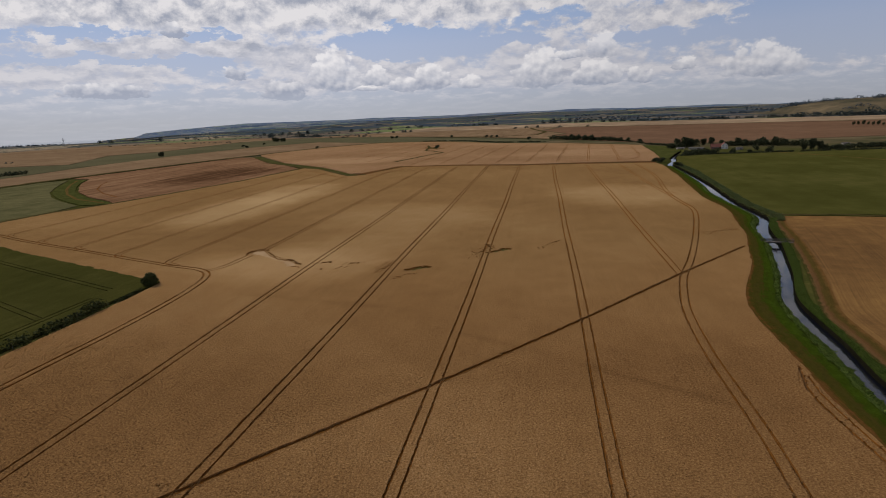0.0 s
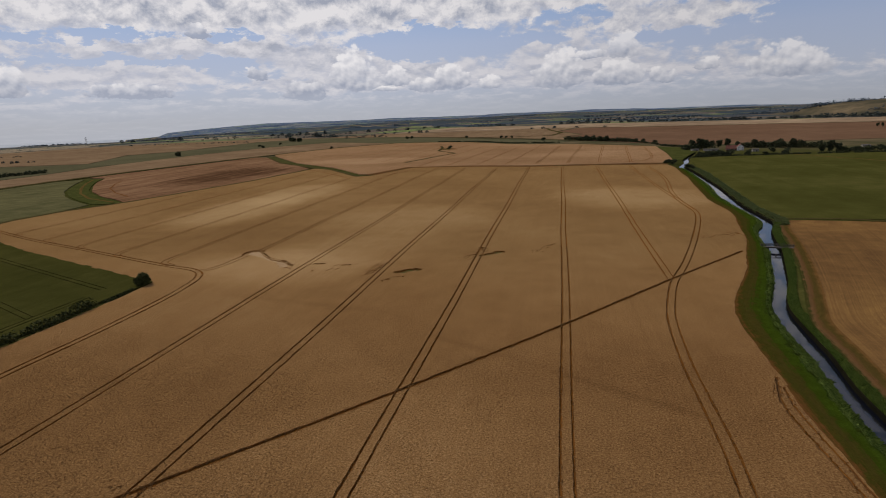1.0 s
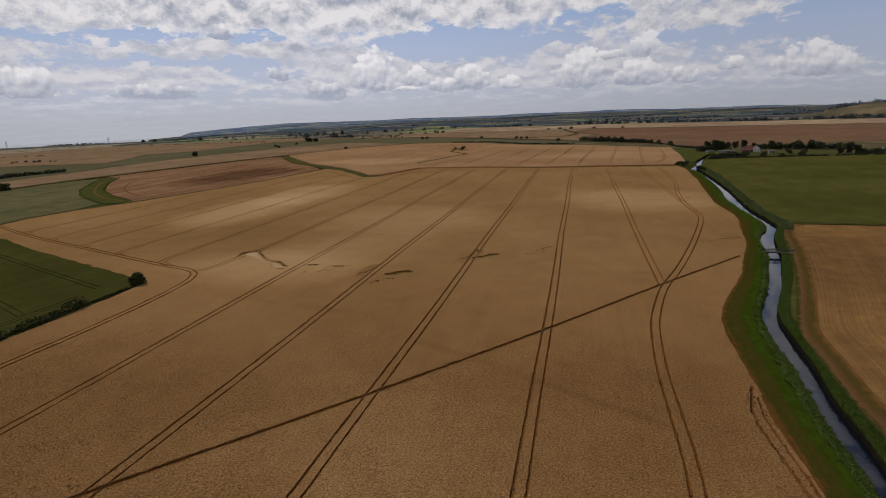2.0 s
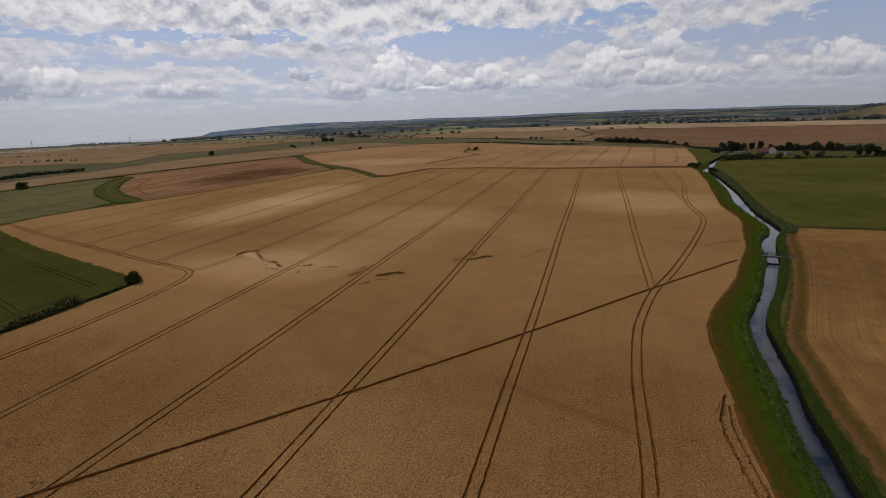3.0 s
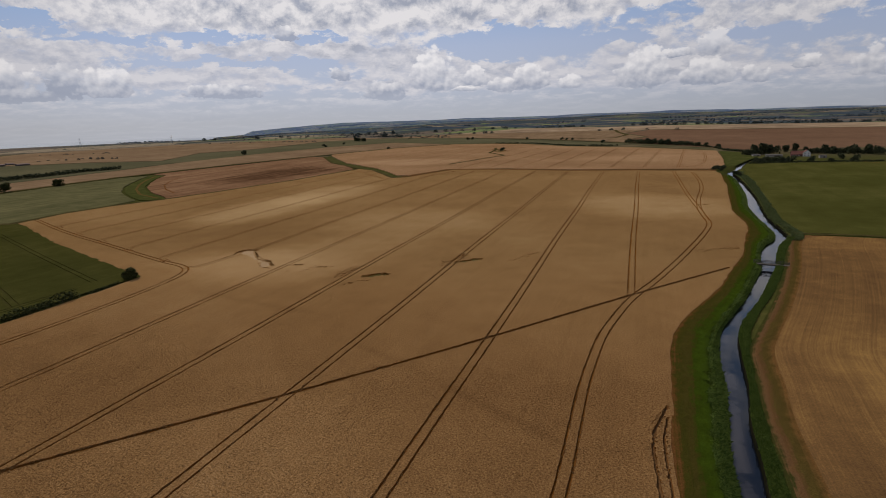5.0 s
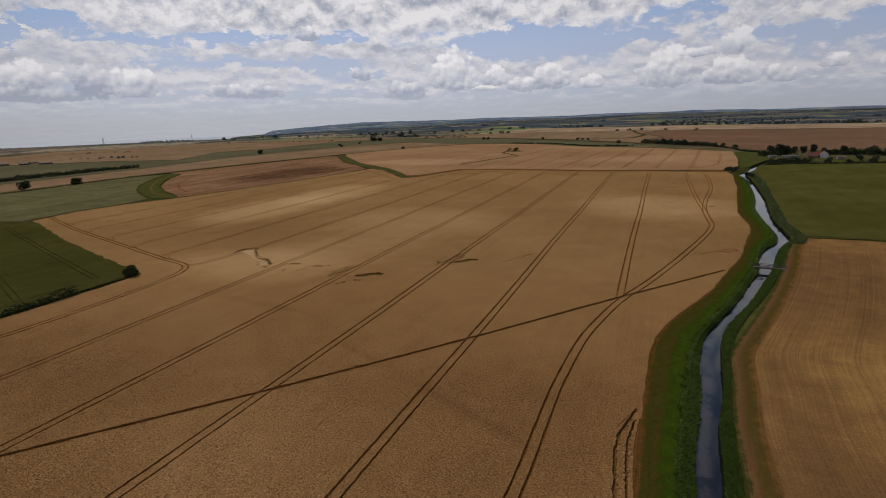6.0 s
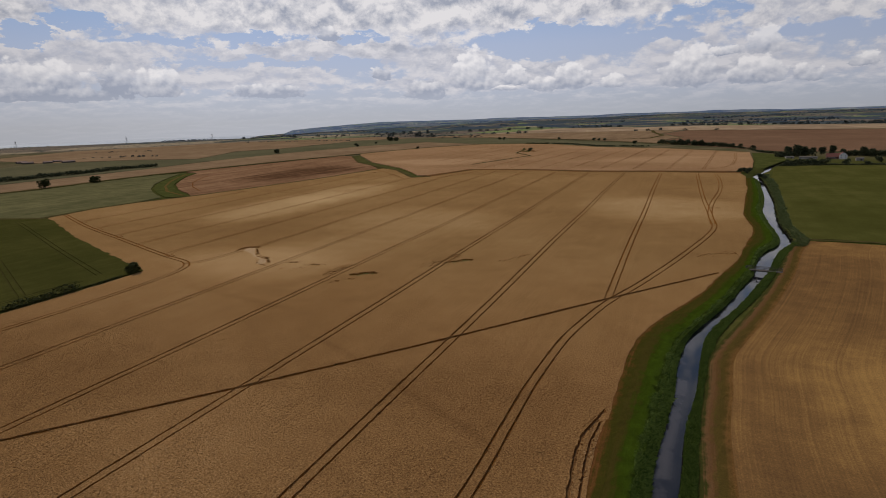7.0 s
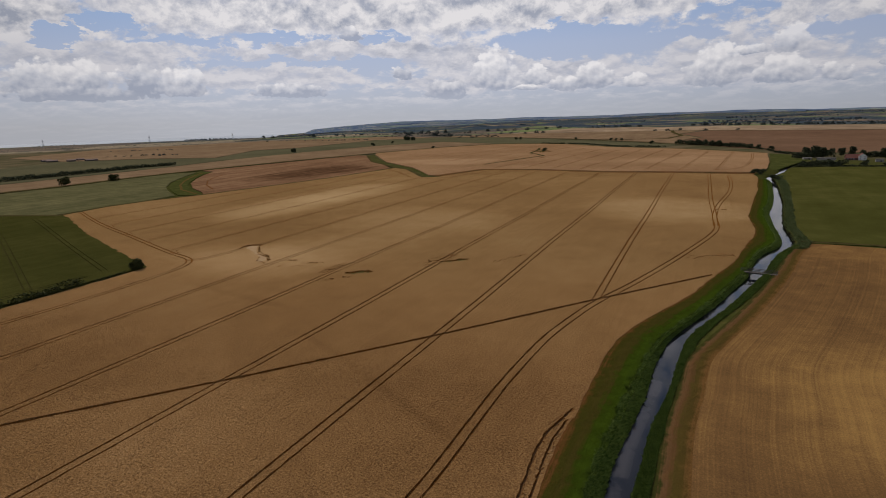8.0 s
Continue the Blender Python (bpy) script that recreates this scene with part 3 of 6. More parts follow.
def ridge_mat(name, wood_a, wood_b, share, haze):
    """Far slopes: woods broken by small light fields, air haze put into colour and emission."""
    m, tr, bsdf, pos = start_mat(name)
    v = tr.nodes.new("ShaderNodeTexVoronoi")
    tr.links.new(turned(tr, pos, 12, 0.008, 0.0045), v.inputs["Vector"])
    v.inputs["Scale"].default_value = 1.0
    cell = tr.nodes.new("ShaderNodeSeparateXYZ")
    tr.links.new(v.outputs["Color"], cell.inputs[0])
    fields = n_ramp(tr, cell.outputs[0], [(0.0, (0.13, 0.17, 0.10)), (0.35, (0.20, 0.23, 0.11)), (0.5, (0.16, 0.17, 0.13)), (0.7, (0.24, 0.21, 0.16)), (1.0, (0.30, 0.27, 0.20))])
    woods = n_ramp(tr, n_noise(tr, pos, 0.012, 6.0, 0.65), [(0.35, wood_a), (0.65, wood_b)])
    big = n_noise(tr, turned(tr, pos, 5, 0.0022, 0.0016), 1.0, 5.0, 0.6)
    pick = n_math(tr, "ADD", n_math(tr, "MULTIPLY", cell.outputs[1], 0.45), n_math(tr, "MULTIPLY", big, 0.9))
    tr.links.new(n_mix(tr, n_range(tr, pick, share, share + 0.05), woods, fields), bsdf.inputs["Base Color"])
    bsdf.inputs["Roughness"].default_value = 0.95
    bsdf.inputs["Specular IOR Level"].default_value = 0.0
    return haze_glow(m, (0.38, 0.52, 0.86), haze)


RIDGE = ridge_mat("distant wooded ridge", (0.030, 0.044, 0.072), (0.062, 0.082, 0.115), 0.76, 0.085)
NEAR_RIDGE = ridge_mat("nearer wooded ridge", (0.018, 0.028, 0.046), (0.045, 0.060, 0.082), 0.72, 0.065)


# ---------- mesh helpers ----------
def mesh_object(name, verts, faces, mats, index=None, smooth=False):
    me = bpy.data.meshes.new(name)
    me.from_pydata([tuple(v) for v in verts], [], [tuple(f) for f in faces])
    for m in mats if isinstance(mats, (list, tuple)) else [mats]:
        me.materials.append(m)
    if index is not None:
        me.polygons.foreach_set("material_index", list(index))
    if smooth:
        me.polygons.foreach_set("use_smooth", [True] * len(me.polygons))
    me.update()
    return new(name, me)


def part(name, bm, material, parent, label=""):
    me = bpy.data.meshes.new(name)
    bm.to_mesh(me)
    bm.free()
    me.materials.append(material)
    ob = new(name, me)
    ob.parent = parent
    return tagged(ob, label)


def child(name, verts, faces, material, parent, label=""):
    ob = mesh_object(name, verts, faces, material)
    ob.parent = parent
    return tagged(ob, label)


def box(bm, size, at, rz=0.0, ry=0.0, bevel=0.0):
    g = bmesh.ops.create_cube(bm, size=1.0)
    bmesh.ops.scale(bm, vec=size, verts=g["verts"])
    if bevel:
        ed = list({e for v in g["verts"] for e in v.link_edges})
        g = bmesh.ops.bevel(bm, geom=ed, offset=bevel, segments=1, affect="EDGES")
    bmesh.ops.transform(bm, matrix=pose(*at, 0, ry, rz), verts=g["verts"])
    return bm


def resample(line, step, jitter=0.0, rng=None, closed=False):
    pts = [Vector(p) for p in line]
    if closed:
        pts.append(pts[0])
    out = []
    for a, b in zip(pts, pts[1:]):
        n = max(1, int((b - a).length / step))
        d = (b - a).normalized()
        for k in range(n):
            p = a.lerp(b, k / n)
            if jitter and k:
                p = p + Vector((-d.y, d.x)) * rng.uniform(-jitter, jitter)
            out.append(p)
    if not closed:
        out.append(pts[-1])
    return out


def curved(line, n=6):
    """A smooth line (Catmull-Rom) through the given places."""
    p = [Vector(q) for q in line]
    p = [2 * p[0] - p[1]] + p + [2 * p[-1] - p[-2]]
    out = []
    for k in range(1, len(p) - 2):
        a, b, c, d = p[k - 1:k + 3]
        for j in range(n):
            t = j / n
            out.append(0.5 * (2 * b + (c - a) * t + (2 * a - 5 * b + 4 * c - d) * t * t + (3 * b - a - 3 * c + d) * t ** 3))
    return out + [p[-2]]


def ccw(ring):
    """The ring, turned anticlockwise."""
    area = sum(a.x * b.y - b.x * a.y for a, b in zip(ring, ring[1:] + ring[:1]))
    return ring if area > 0 else ring[::-1]


def side_lines(line, left, right):
    """Lines left and right of a line (left and right: distances, or lists of them)."""
    p = [Vector(q) for q in line]
    a, b = [], []
    for k, q in enumerate(p):
        d = (p[min(k + 1, len(p) - 1)] - p[max(k - 1, 0)]).normalized()
        n = Vector((-d.y, d.x))
        a.append(q + n * (left[k] if isinstance(left, list) else left))
        b.append(q - n * (right[k] if isinstance(right, list) else right))
    return a, b


C0 = Vector((45.0, -75.0))
# height of the skyline at 4.6 km, by azimuth
SKYLINE = [(-180, 0), (-90, -66), (-61, -66), (-48, -64), (-40, -62), (-37.4, -58), (-36.2, -22), (-33, -3), (-28, 18), (-19, 18),
           (-11, 22), (-4, 28), (9, 29), (14, 27), (18, 20), (30, 30), (90, 20), (180, 0)]


# height that the open ground itself reaches at 4.3 km, by azimuth
RISE = [(-180, 0), (-90, -66), (-61, -66), (-48, -64), (-40, -60), (-34, -30), (-25, -12), (-14, 6), (0, 17), (14, 17), (30, 17), (90, 6), (180, 0)]


def by_azimuth(table, az):
    for (a, h), (b, k) in zip(table, table[1:]):
        if a <= az <= b:
            return h + (k - h) * (az - a) / (b - a)
    return 0.0


def ease(v, a, b):
    t = min(1.0, max(0.0, (v - a) / (b - a)))
    return t * t * (3 - 2 * t)


def land(x, y):
    """Height of the open ground."""
    d = Vector((x, y)) - C0
    r = d.length
    if r < 1300:
        return -0.6
    az = math.degrees(math.atan2(d.x, d.y))
    top = by_azimuth(RISE, az)
    wob = noise.noise(Vector((x, y, 0)) * 0.0014) * 9 + noise.noise(Vector((x, y, 3)) * 0.004) * 2.5
    z = -0.6 + (top + 0.6) * ease(r, 1500, 4300) + wob * ease(r, 2000, 3600) * (1 if az > -20 else 0.2)
    # the down above the far trees, east of the stream
    hx, hy = x - 1265, y - 1900
    u, v = (hx * 0.83 - hy * 0.55) / 525, (hx * 0.55 + hy * 0.83) / 440
    z += 43 * max(0.0, 1 - u * u - v * v) ** 0.45
    return z


# ---------- the stream: left bank, right bank at the water ----------
STREAM = [(57.5, 60.5, -150), (59, 62, -100), (60.2, 63.2, -65), (61.4, 64.2, -38), (62.3, 65, -22), (62.8, 65.4, -13), (63, 65.6, -7), (63, 66, 0), (64, 66.3, 10), (65, 67.8, 22), (65.2, 68.4, 33), (66.6, 69.4, 45), (69, 71.7, 54), (73.8, 76.6, 68), (78.9, 81.8, 86),
          (82.9, 86.0, 101), (85, 89, 116), (88.5, 92.5, 130), (94, 97.4, 143), (95.3, 98.3, 158), (95.2, 98.3, 182), (96, 100.6, 212), (99.5, 103.2, 240), (102.5, 105.3, 275),
          (105.5, 107.5, 327), (105, 108, 358), (114, 117, 388), (118, 121.5, 412), (128, 131, 448), (138, 141, 480)]
BANK_L = curved([(a, y) for a, b, y in STREAM], 4)
BANK_R = curved([(b, y) for a, b, y in STREAM], 4)


def near_stream(x, y):
    if y < -160 or y > 500:
        return 99.0
    best = 99.0
    for a, b in zip(BANK_L, BANK_R):
        c, h = (a + b) / 2, (b - a).length / 2
        best = min(best, math.hypot(x - c.x, y - c.y) - h)
    return best


def make_ground():
    pts, zs, edges = [], [], []
    rng = random.Random(3)

    def add_line(line, z):
        k0 = len(pts)
        for p in line:
            pts.append(Vector((p[0], p[1])))
            zs.append(z)
        edges.extend((k, k + 1) for k in range(k0, len(pts) - 1))
    add_line([p + Vector((-1.8, 0.3)) for p in BANK_L], -0.6)
    add_line([p + Vector((0.35, 0)) for p in BANK_L], -2.7)
    add_line([p + Vector((0.12, 0)) for p in BANK_R], -2.7)
    add_line([p + Vector((0.42, 0)) for p in BANK_R], -0.72)
    angles = [a * 0.6 for a in range(-125, 65)] + list(range(40, 284, 6))
    r = 14.0
    while r < 4890:
        for a in angles:
            if r < 400 and int(a * 10) % 4:
                continue
            t = radians(a)
            x, y = C0.x + r * math.sin(t), C0.y + r * math.cos(t)
            if near_stream(x, y) > 4.0:
                pts.append(Vector((x, y)))
                zs.append(land(x, y))
        r *= 1.11 if r < 1300 else 1.055
    cv, _, cf, ov, _, _ = delaunay_2d_cdt(pts, edges, [], 0, 1e-5)
    vs = [(v.x, v.y, zs[o[0]] if o else -0.6) for v, o in zip(cv, ov)]
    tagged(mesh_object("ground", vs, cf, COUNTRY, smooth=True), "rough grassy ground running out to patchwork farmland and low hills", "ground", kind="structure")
    water = []
    for a, b in zip(BANK_L, BANK_R):
        water += [(a.x - 0.45, a.y, -1.62), (b.x + 0.1, b.y, -1.62)]
    n = len(water) // 2
    stream = mesh_object("stream_water", water, [(2 * k, 2 * k + 1, 2 * k + 3, 2 * k + 2) for k in range(n - 1)], WATER)
    layer = stream.data.uv_layers.new(name="swath")
    for loop in stream.data.loops:
        layer.data[loop.index].uv = (loop.vertex_index % 2, water[loop.vertex_index][1])
    tagged(stream, "still narrow stream with floating scum and sky reflections", "water", kind="structure")
    # the steep wet earth of the stubble side, above and below the water
    mud, mf = [], []
    rng = random.Random(19)
    for k, p in enumerate(BANK_R):
        for dx, z in ((-0.05, -1.95), (0.0, -1.45), (0.06, -1.0), (0.30, -0.62)):
            mud.append((p.x + dx + rng.uniform(-0.04, 0.04), p.y, z + rng.uniform(-0.04, 0.04)))
        if k:
            mf += [(4 * k - 4 + j, 4 * k - 3 + j, 4 * k + 1 + j, 4 * k + j) for j in range(3)]
    tagged(mesh_object("stream_bank", mud, mf, MUD), "steep wet earth bank of the stream, dark with painted shade", "bank", kind="structure")
    sea, sf = [], []
    for k in range(40):
        t = radians(-80 + k * 1.1)
        for q in (3700, 4900):
            sea.append((C0.x + q * math.sin(t), C0.y + q * math.cos(t), -57.0))
        if k:
            sf.append((2 * k - 2, 2 * k - 1, 2 * k + 1, 2 * k))
    tagged(mesh_object("sea_water", sea, sf, SEA), "pale hazy strip of sea on the horizon", "sea", kind="structure")


make_ground()


def far_hills():
    """The last ridge, its dull blue a distance haze put into colour and emission."""
    vs, fs = [], []
    n = 240
    for k in range(n):
        az = -37.5 + 80 * k / (n - 1)
        t = radians(az)
        rise = 9 * noise.noise(Vector((az * 0.16, 1, 0))) + 4 * noise.noise(Vector((az * 0.7, 2, 0)))
        top = by_azimuth(SKYLINE, az) + 2 + rise * ease(az, -36, -30)
        for r, z in ((3500 if az < -14 else 4100, -8 - 60 * ease(az, -28, -34)), (4200, top * 0.55 - 4 - 20 * ease(az, -33, -37)), (4640, top), (4860, top - 6)):
            vs.append((C0.x + r * math.sin(t), C0.y + r * math.cos(t), z))
        if k:
            for j in range(3):
                fs.append((4 * k - 4 + j, 4 * k + j, 4 * k + j + 1, 4 * k - 3 + j))
    tagged(mesh_object("backdrop_hills", vs, fs, RIDGE, smooth=True), "low wooded hills on the horizon, dull blue with painted haze", "hills", kind="structure")
    # a nearer, darker hill in front of them
    vs, fs = [], []
    for k in range(90):
        az = -33 + 24 * k / 89
        t = radians(az)
        rise = ease(az, -33, -28) * ease(az, -9, -14)
        top = -24 + (36 + 5 * noise.noise(Vector((az * 0.3, 6, 0))) + 2.5 * noise.noise(Vector((az * 1.7, 7, 0)))) * rise
        for r, z in ((3300, -30), (3560, top * 0.5 - 12), (3800, top), (3960, top - 8)):
            vs.append((C0.x + r * math.sin(t), C0.y + r * math.cos(t), z))
        if k:
            for j in range(3):
                fs.append((4 * k - 4 + j, 4 * k + j, 4 * k + j + 1, 4 * k - 3 + j))
    tagged(mesh_object("backdrop_hills", vs, fs, NEAR_RIDGE, smooth=True), "dark wooded hill before the horizon, blue-green with painted haze", "hills", kind="structure")


far_hills()


# ---------- fields ----------
def field(name, outline, top, mat, label, base=-0.75, step=6.0, jitter=0.35, relief=0.06, seed=1):
    """A field as a low slab with an uneven edge and surface."""
    rng = random.Random(seed)
    ring = ccw(resample(outline, step, jitter, rng, True))
    n = len(ring)
    pts = list(ring)
    lo = Vector((min(p.x for p in ring), min(p.y for p in ring)))
    hi = Vector((max(p.x for p in ring), max(p.y for p in ring)))
    g = max((hi.x - lo.x), (hi.y - lo.y)) / 40
    for i in range(int((hi.x - lo.x) / g) + 1):
        for j in range(int((hi.y - lo.y) / g) + 1):
            pts.append(Vector((lo.x + (i + rng.random()) * g, lo.y + (j + rng.random()) * g)))
    cv, _, cf, ov, _, of = delaunay_2d_cdt(pts, [], [list(range(n))], 1, 1e-5)
    vs = [(v.x, v.y, top + rng.uniform(-relief, relief)) for v in cv]
    faces = [f for f, o in zip(cf, of) if o]
    where = {}
    for k, o in enumerate(ov):
        for q in o:
            where[q] = k
    border = [where[k] for k in range(n) if k in where]
    k0 = len(vs)
    vs += [(vs[k][0], vs[k][1], base) for k in border]
    m = len(border)
    faces += [(border[k], border[(k + 1) % m], k0 + (k + 1) % m, k0 + k) for k in range(m)]
    return tagged(mesh_object(name, vs, faces, mat), label, "field", kind="structure")


def crop_field(name, outline, ruts, flats, mats, label, depth=0.23, near=(), step=3.0, seed=2):
    """Standing crop with its wheel ruts and paths cut into it. ruts: (line, width) or (line, width, material slot, depth); flats: (outline, material slot, depth)."""
    rng = random.Random(seed)
    pts = ccw(resample(outline, step, 0.25, rng, True))
    faces_in = [list(range(len(pts)))]
    kinds = {0: None}
    for line, width, soil, cut in [(r + (1, depth))[:4] if len(r) == 2 else r for r in ruts]:
        w = [width / 2 * rng.uniform(0.72, 1.25) for _ in line]
        a, b = side_lines(line, w, [q * rng.uniform(0.8, 1.2) for q in w])
        k0, m = len(pts), len(line)
        pts += a + b
        for k in range(m - 1):
            quad = [k0 + m + k, k0 + m + k + 1, k0 + k + 1, k0 + k]
            q = [pts[j] for j in quad]
            if all((q[j - 1] - q[j - 2]).cross(q[j] - q[j - 1]) > 1e-4 for j in range(4)):
                kinds[len(faces_in)] = (soil, cut)
                faces_in.append(quad)
    for ring, slot, dep in flats:
        k0 = len(pts)
        pts += ccw(ring)
        kinds[len(faces_in)] = (slot, dep)
        faces_in.append(list(range(k0, len(pts))))
    for x0, x1, y0, y1, g in near:
        for i in range(int((x1 - x0) / g)):
            for j in range(int((y1 - y0) / g)):
                pts.append(Vector((x0 + (i + rng.random()) * g, y0 + (j + rng.random()) * g)))
    cv, _, cf, _, _, of = delaunay_2d_cdt(pts, [], faces_in, 1, 1e-4)
    vs, index, faces, slots = [], {}, [], []

    def vert(k, z):
        key = (k, z)
        if key not in index:
            index[key] = len(vs)
            q = cv[k]
            lift = (noise.noise(Vector((q.x, q.y, 0)) * 0.12) * 0.012 + noise.noise(Vector((q.x, q.y, 5)) * 0.6) * 0.006) if z > -0.6 else 0
            vs.append((q.x, q.y, z + lift))
        return index[key]
    edge = {}
    for f, o in zip(cf, of):
        if 0 not in o:
            continue
        cut = [kinds[q] for q in o if q]
        slot, dep = min(cut, key=lambda c: (c[0] not in (1, 8), -c[1])) if cut else (0, 0.0)
        faces.append([vert(k, -dep) for k in f])
        slots.append(slot)
        for k, q in zip(f, list(f[1:]) + [f[0]]):
            edge.setdefault((min(k, q), max(k, q)), []).append((k, q, dep))
    for two in edge.values():
        zs = [t[2] for t in two]
        if len(two) == 1:
            k, q, d = two[0]
            faces.append([vert(q, -d), vert(k, -d), vert(k, -0.75), vert(q, -0.75)])
            slots.append(0)
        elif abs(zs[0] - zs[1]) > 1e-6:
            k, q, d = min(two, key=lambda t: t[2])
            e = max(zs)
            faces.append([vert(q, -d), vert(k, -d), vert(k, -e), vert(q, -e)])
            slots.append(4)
    return tagged(mesh_object(name, vs, faces, mats, slots), label, "field", kind="structure")


def pair(line, gauge=1.6, wide=1.0):
    a, b = side_lines(line, gauge / 2, gauge / 2)
    return [(a, 0.42 * wide), (b, 0.37 * wide)]


def straight(a, b, near_step, far_step, split, rng, wob=0.05):
    """A nearly straight line from a to b, sampled finely up to split (in y)."""
    a, b = Vector(a), Vector(b)
    out, y = [], a.y
    while y < b.y - 0.5:
        t = (y - a.y) / (b.y - a.y)
        out.append(a.lerp(b, t) + Vector((rng.uniform(-wob, wob) + 0.16 * math.sin(y * 0.045 + a.x), 0)))
        y += near_step if y < split else far_step
    return out + [b]


def make_wheat():
    rng = random.Random(11)
    outline = [(56, -150), (56.5, -12), (56.3, 8), (56.6, 27), (57.5, 40), (60.5, 51), (64.5, 62), (69.5, 75), (73.5, 90), (79.5, 111), (84, 138), (86.5, 150), (87.8, 163), (86.8, 192),
               (89.5, 222), (92, 250), (95.5, 282), (97, 312), (99.5, 345), (98, 366), (47, 369), (0, 366), (-51, 377), (-92, 377), (-101, 350), (-108, 322), (-119, 315), (-135, 338),
               (-160, 372), (-180, 386), (-184, 350), (-190, 292), (-201, 236), (-210, 196), (-221, 168), (-224, 143), (-220, 116), (-209, 111), (-165, 88), (-134, 74), (-102, 60), (-83.5, 52),
               (-82.6, 40), (-82.6, 12), (-83, -150)]
    ruts = []
    ends = [(-192, 112, 225), (-168, 101, 355), (-144, 91, 352), (-120, 80, 312), (-96, 71, 340), (-72, 64, 368), (-48.7, -150, 366), (-24.5, -150, 366), (-0.4, -150, 364), (24.2, -150, 362), (49.3, 64.0, 362)]
    for x, y0, y1 in ends:
        if x < -80:
            # each one swings into the headland track
            ruts += pair(resample(curved([(x + 6, y0 - 1.9), (x + 3.0, y0 - 0.5), (x + 0.8, y0 + 1.9), (x + 0.1, y0 + 6.0), (x, y0 + 16)]), 1.0), 1.8)
            y0 += 16
        elif x == -72:
            ruts += pair(resample(curved([(-78.5, 63.2), (-75.6, 65.4), (-74.0, 71), (-73.6, 78), (-73.2, 82)]), 0.8), 1.8)
            y0 = 87
        ruts += pair(straight((x, y0), (x - (0.9 if x == 49.3 else 0), y1), 0.8, 4.0, 90, rng))
    # headland tracks
    ruts += pair(resample(curved([(42.5, -150), (42.4, -100), (42.4, -62), (42.6, -30), (43.4, -12), (43.4, 2), (43.5, 16), (44.7, 35), (46.8, 48), (49.9, 62), (55.8, 80), (64.4, 111), (73.0, 147), (75.4, 166), (74.6, 190),
                                          (76.5, 224), (81.5, 268), (83.5, 312), (83, 356)]), 1.0))
    ruts += pair(resample(curved([(71.5, 362), (72.2, 300), (73, 240), (74.5, 195), (75, 168)]), 3.0))
    ruts += pair(resample(curved([(-226, 128), (-177, 104), (-136, 87), (-95, 70), (-80, 64.5), (-74, 58), (-71.6, 48), (-70.3, 34), (-70, 16), (-70.5, 0), (-71, -30), (-71, -60), (-71, -100), (-71, -150)]), 1.0), 1.6, 1.4)
    # old wheel track that swings in from the bank
    for line, wide in (([(55.6, 10.4), (54.7, 7.0), (53.7, 2.5), (53.45, -1.5), (53.7, -6.5), (54.2, -12), (54.8, -22), (55.2, -40)], 0.40),
                       ([(55.5, 7.0), (55.0, 3.0), (54.8, -1.5), (55.1, -6.5), (55.5, -12), (55.8, -20)], 0.30), ([(55.0, 9.3), (54.1, 6.6), (53.3, 4.4)], 0.16)):
        ruts.append(([p + Vector((rng.uniform(-0.12, 0.12), 0)) for p in resample(curved(line), 0.7)], wide, 8, 0.28))
    ruts += pair(curved([(-181, 374), (-160, 352), (-134, 322), (-119, 306), (-100, 318), (-86, 366)], 4), 1.6)
    # trodden footpath
    path = curved([(-81, -101), (-60, -74), (-25.5, -30.5), (0, 0), (24, 30.2), (49.5, 64), (74, 95)], 5)
    path = [p + Vector((rng.uniform(-0.06, 0.06), rng.uniform(-0.06, 0.06))) for p in resample(path, 0.8)]
    ruts += [(path, 0.88, 1, 0.26)]

    def blot(line, wide, seed, size=0.9, per_m=1.6):
        """Ragged broken patches strewn along a line: small uneven rings."""
        q = random.Random(seed)
        p = [Vector(v) for v in line]
        total = sum((b - a).length for a, b in zip(p, p[1:]))
        spine = resample(p, 0.5)
        rings = []
        for _ in range(max(3, int(total * per_m))):
            c = q.choice(spine) + Vector((q.gauss(0, wide), q.gauss(0, wide)))
            m, s0, turn = q.randint(6, 9), size * q.uniform(0.45, 1.25), q.uniform(0, 6.28)
            st = q.uniform(1.0, 1.5)
            ring = []
            for k in range(m):
                a = 6.2832 * k / m
                r = s0 * q.uniform(0.65, 1.2)
                u, v = math.cos(a) * r * st, math.sin(a) * r
                ring.append(c + Vector((u * math.cos(turn) - v * math.sin(turn), u * math.sin(turn) + v * math.cos(turn))))
            rings.append(ring)
        return rings
    flats = []

    def strew(line, wide, slot, depth, size=0.9, per_m=1.6):
        for ring in blot(line, wide, len(flats) + 5, size, per_m):
            flats.append((ring, slot, depth))
    # flattened hollow with its dark broken rim, then weedy gaps and trampled spots
    hollow = [(-76.3, 83.5), (-76.6, 87.4), (-73.5, 88.4), (-71.2, 85.2), (-67.8, 81.9), (-63, 78.0), (-59, 76.1), (-55.5, 75), (-52.2, 72.2), (-51.6, 69.2), (-54, 68.4), (-56.0, 71.6), (-58.5, 74.6), (-62, 76.2), (-64, 77.2), (-68.0, 80.0), (-72, 82.0)]
    hollow = [(-63 + (x + 63) * 0.82, y) for x, y in hollow]
    flats.append((resample(hollow, 0.8, 0.28, rng, True), 2, 0.2))
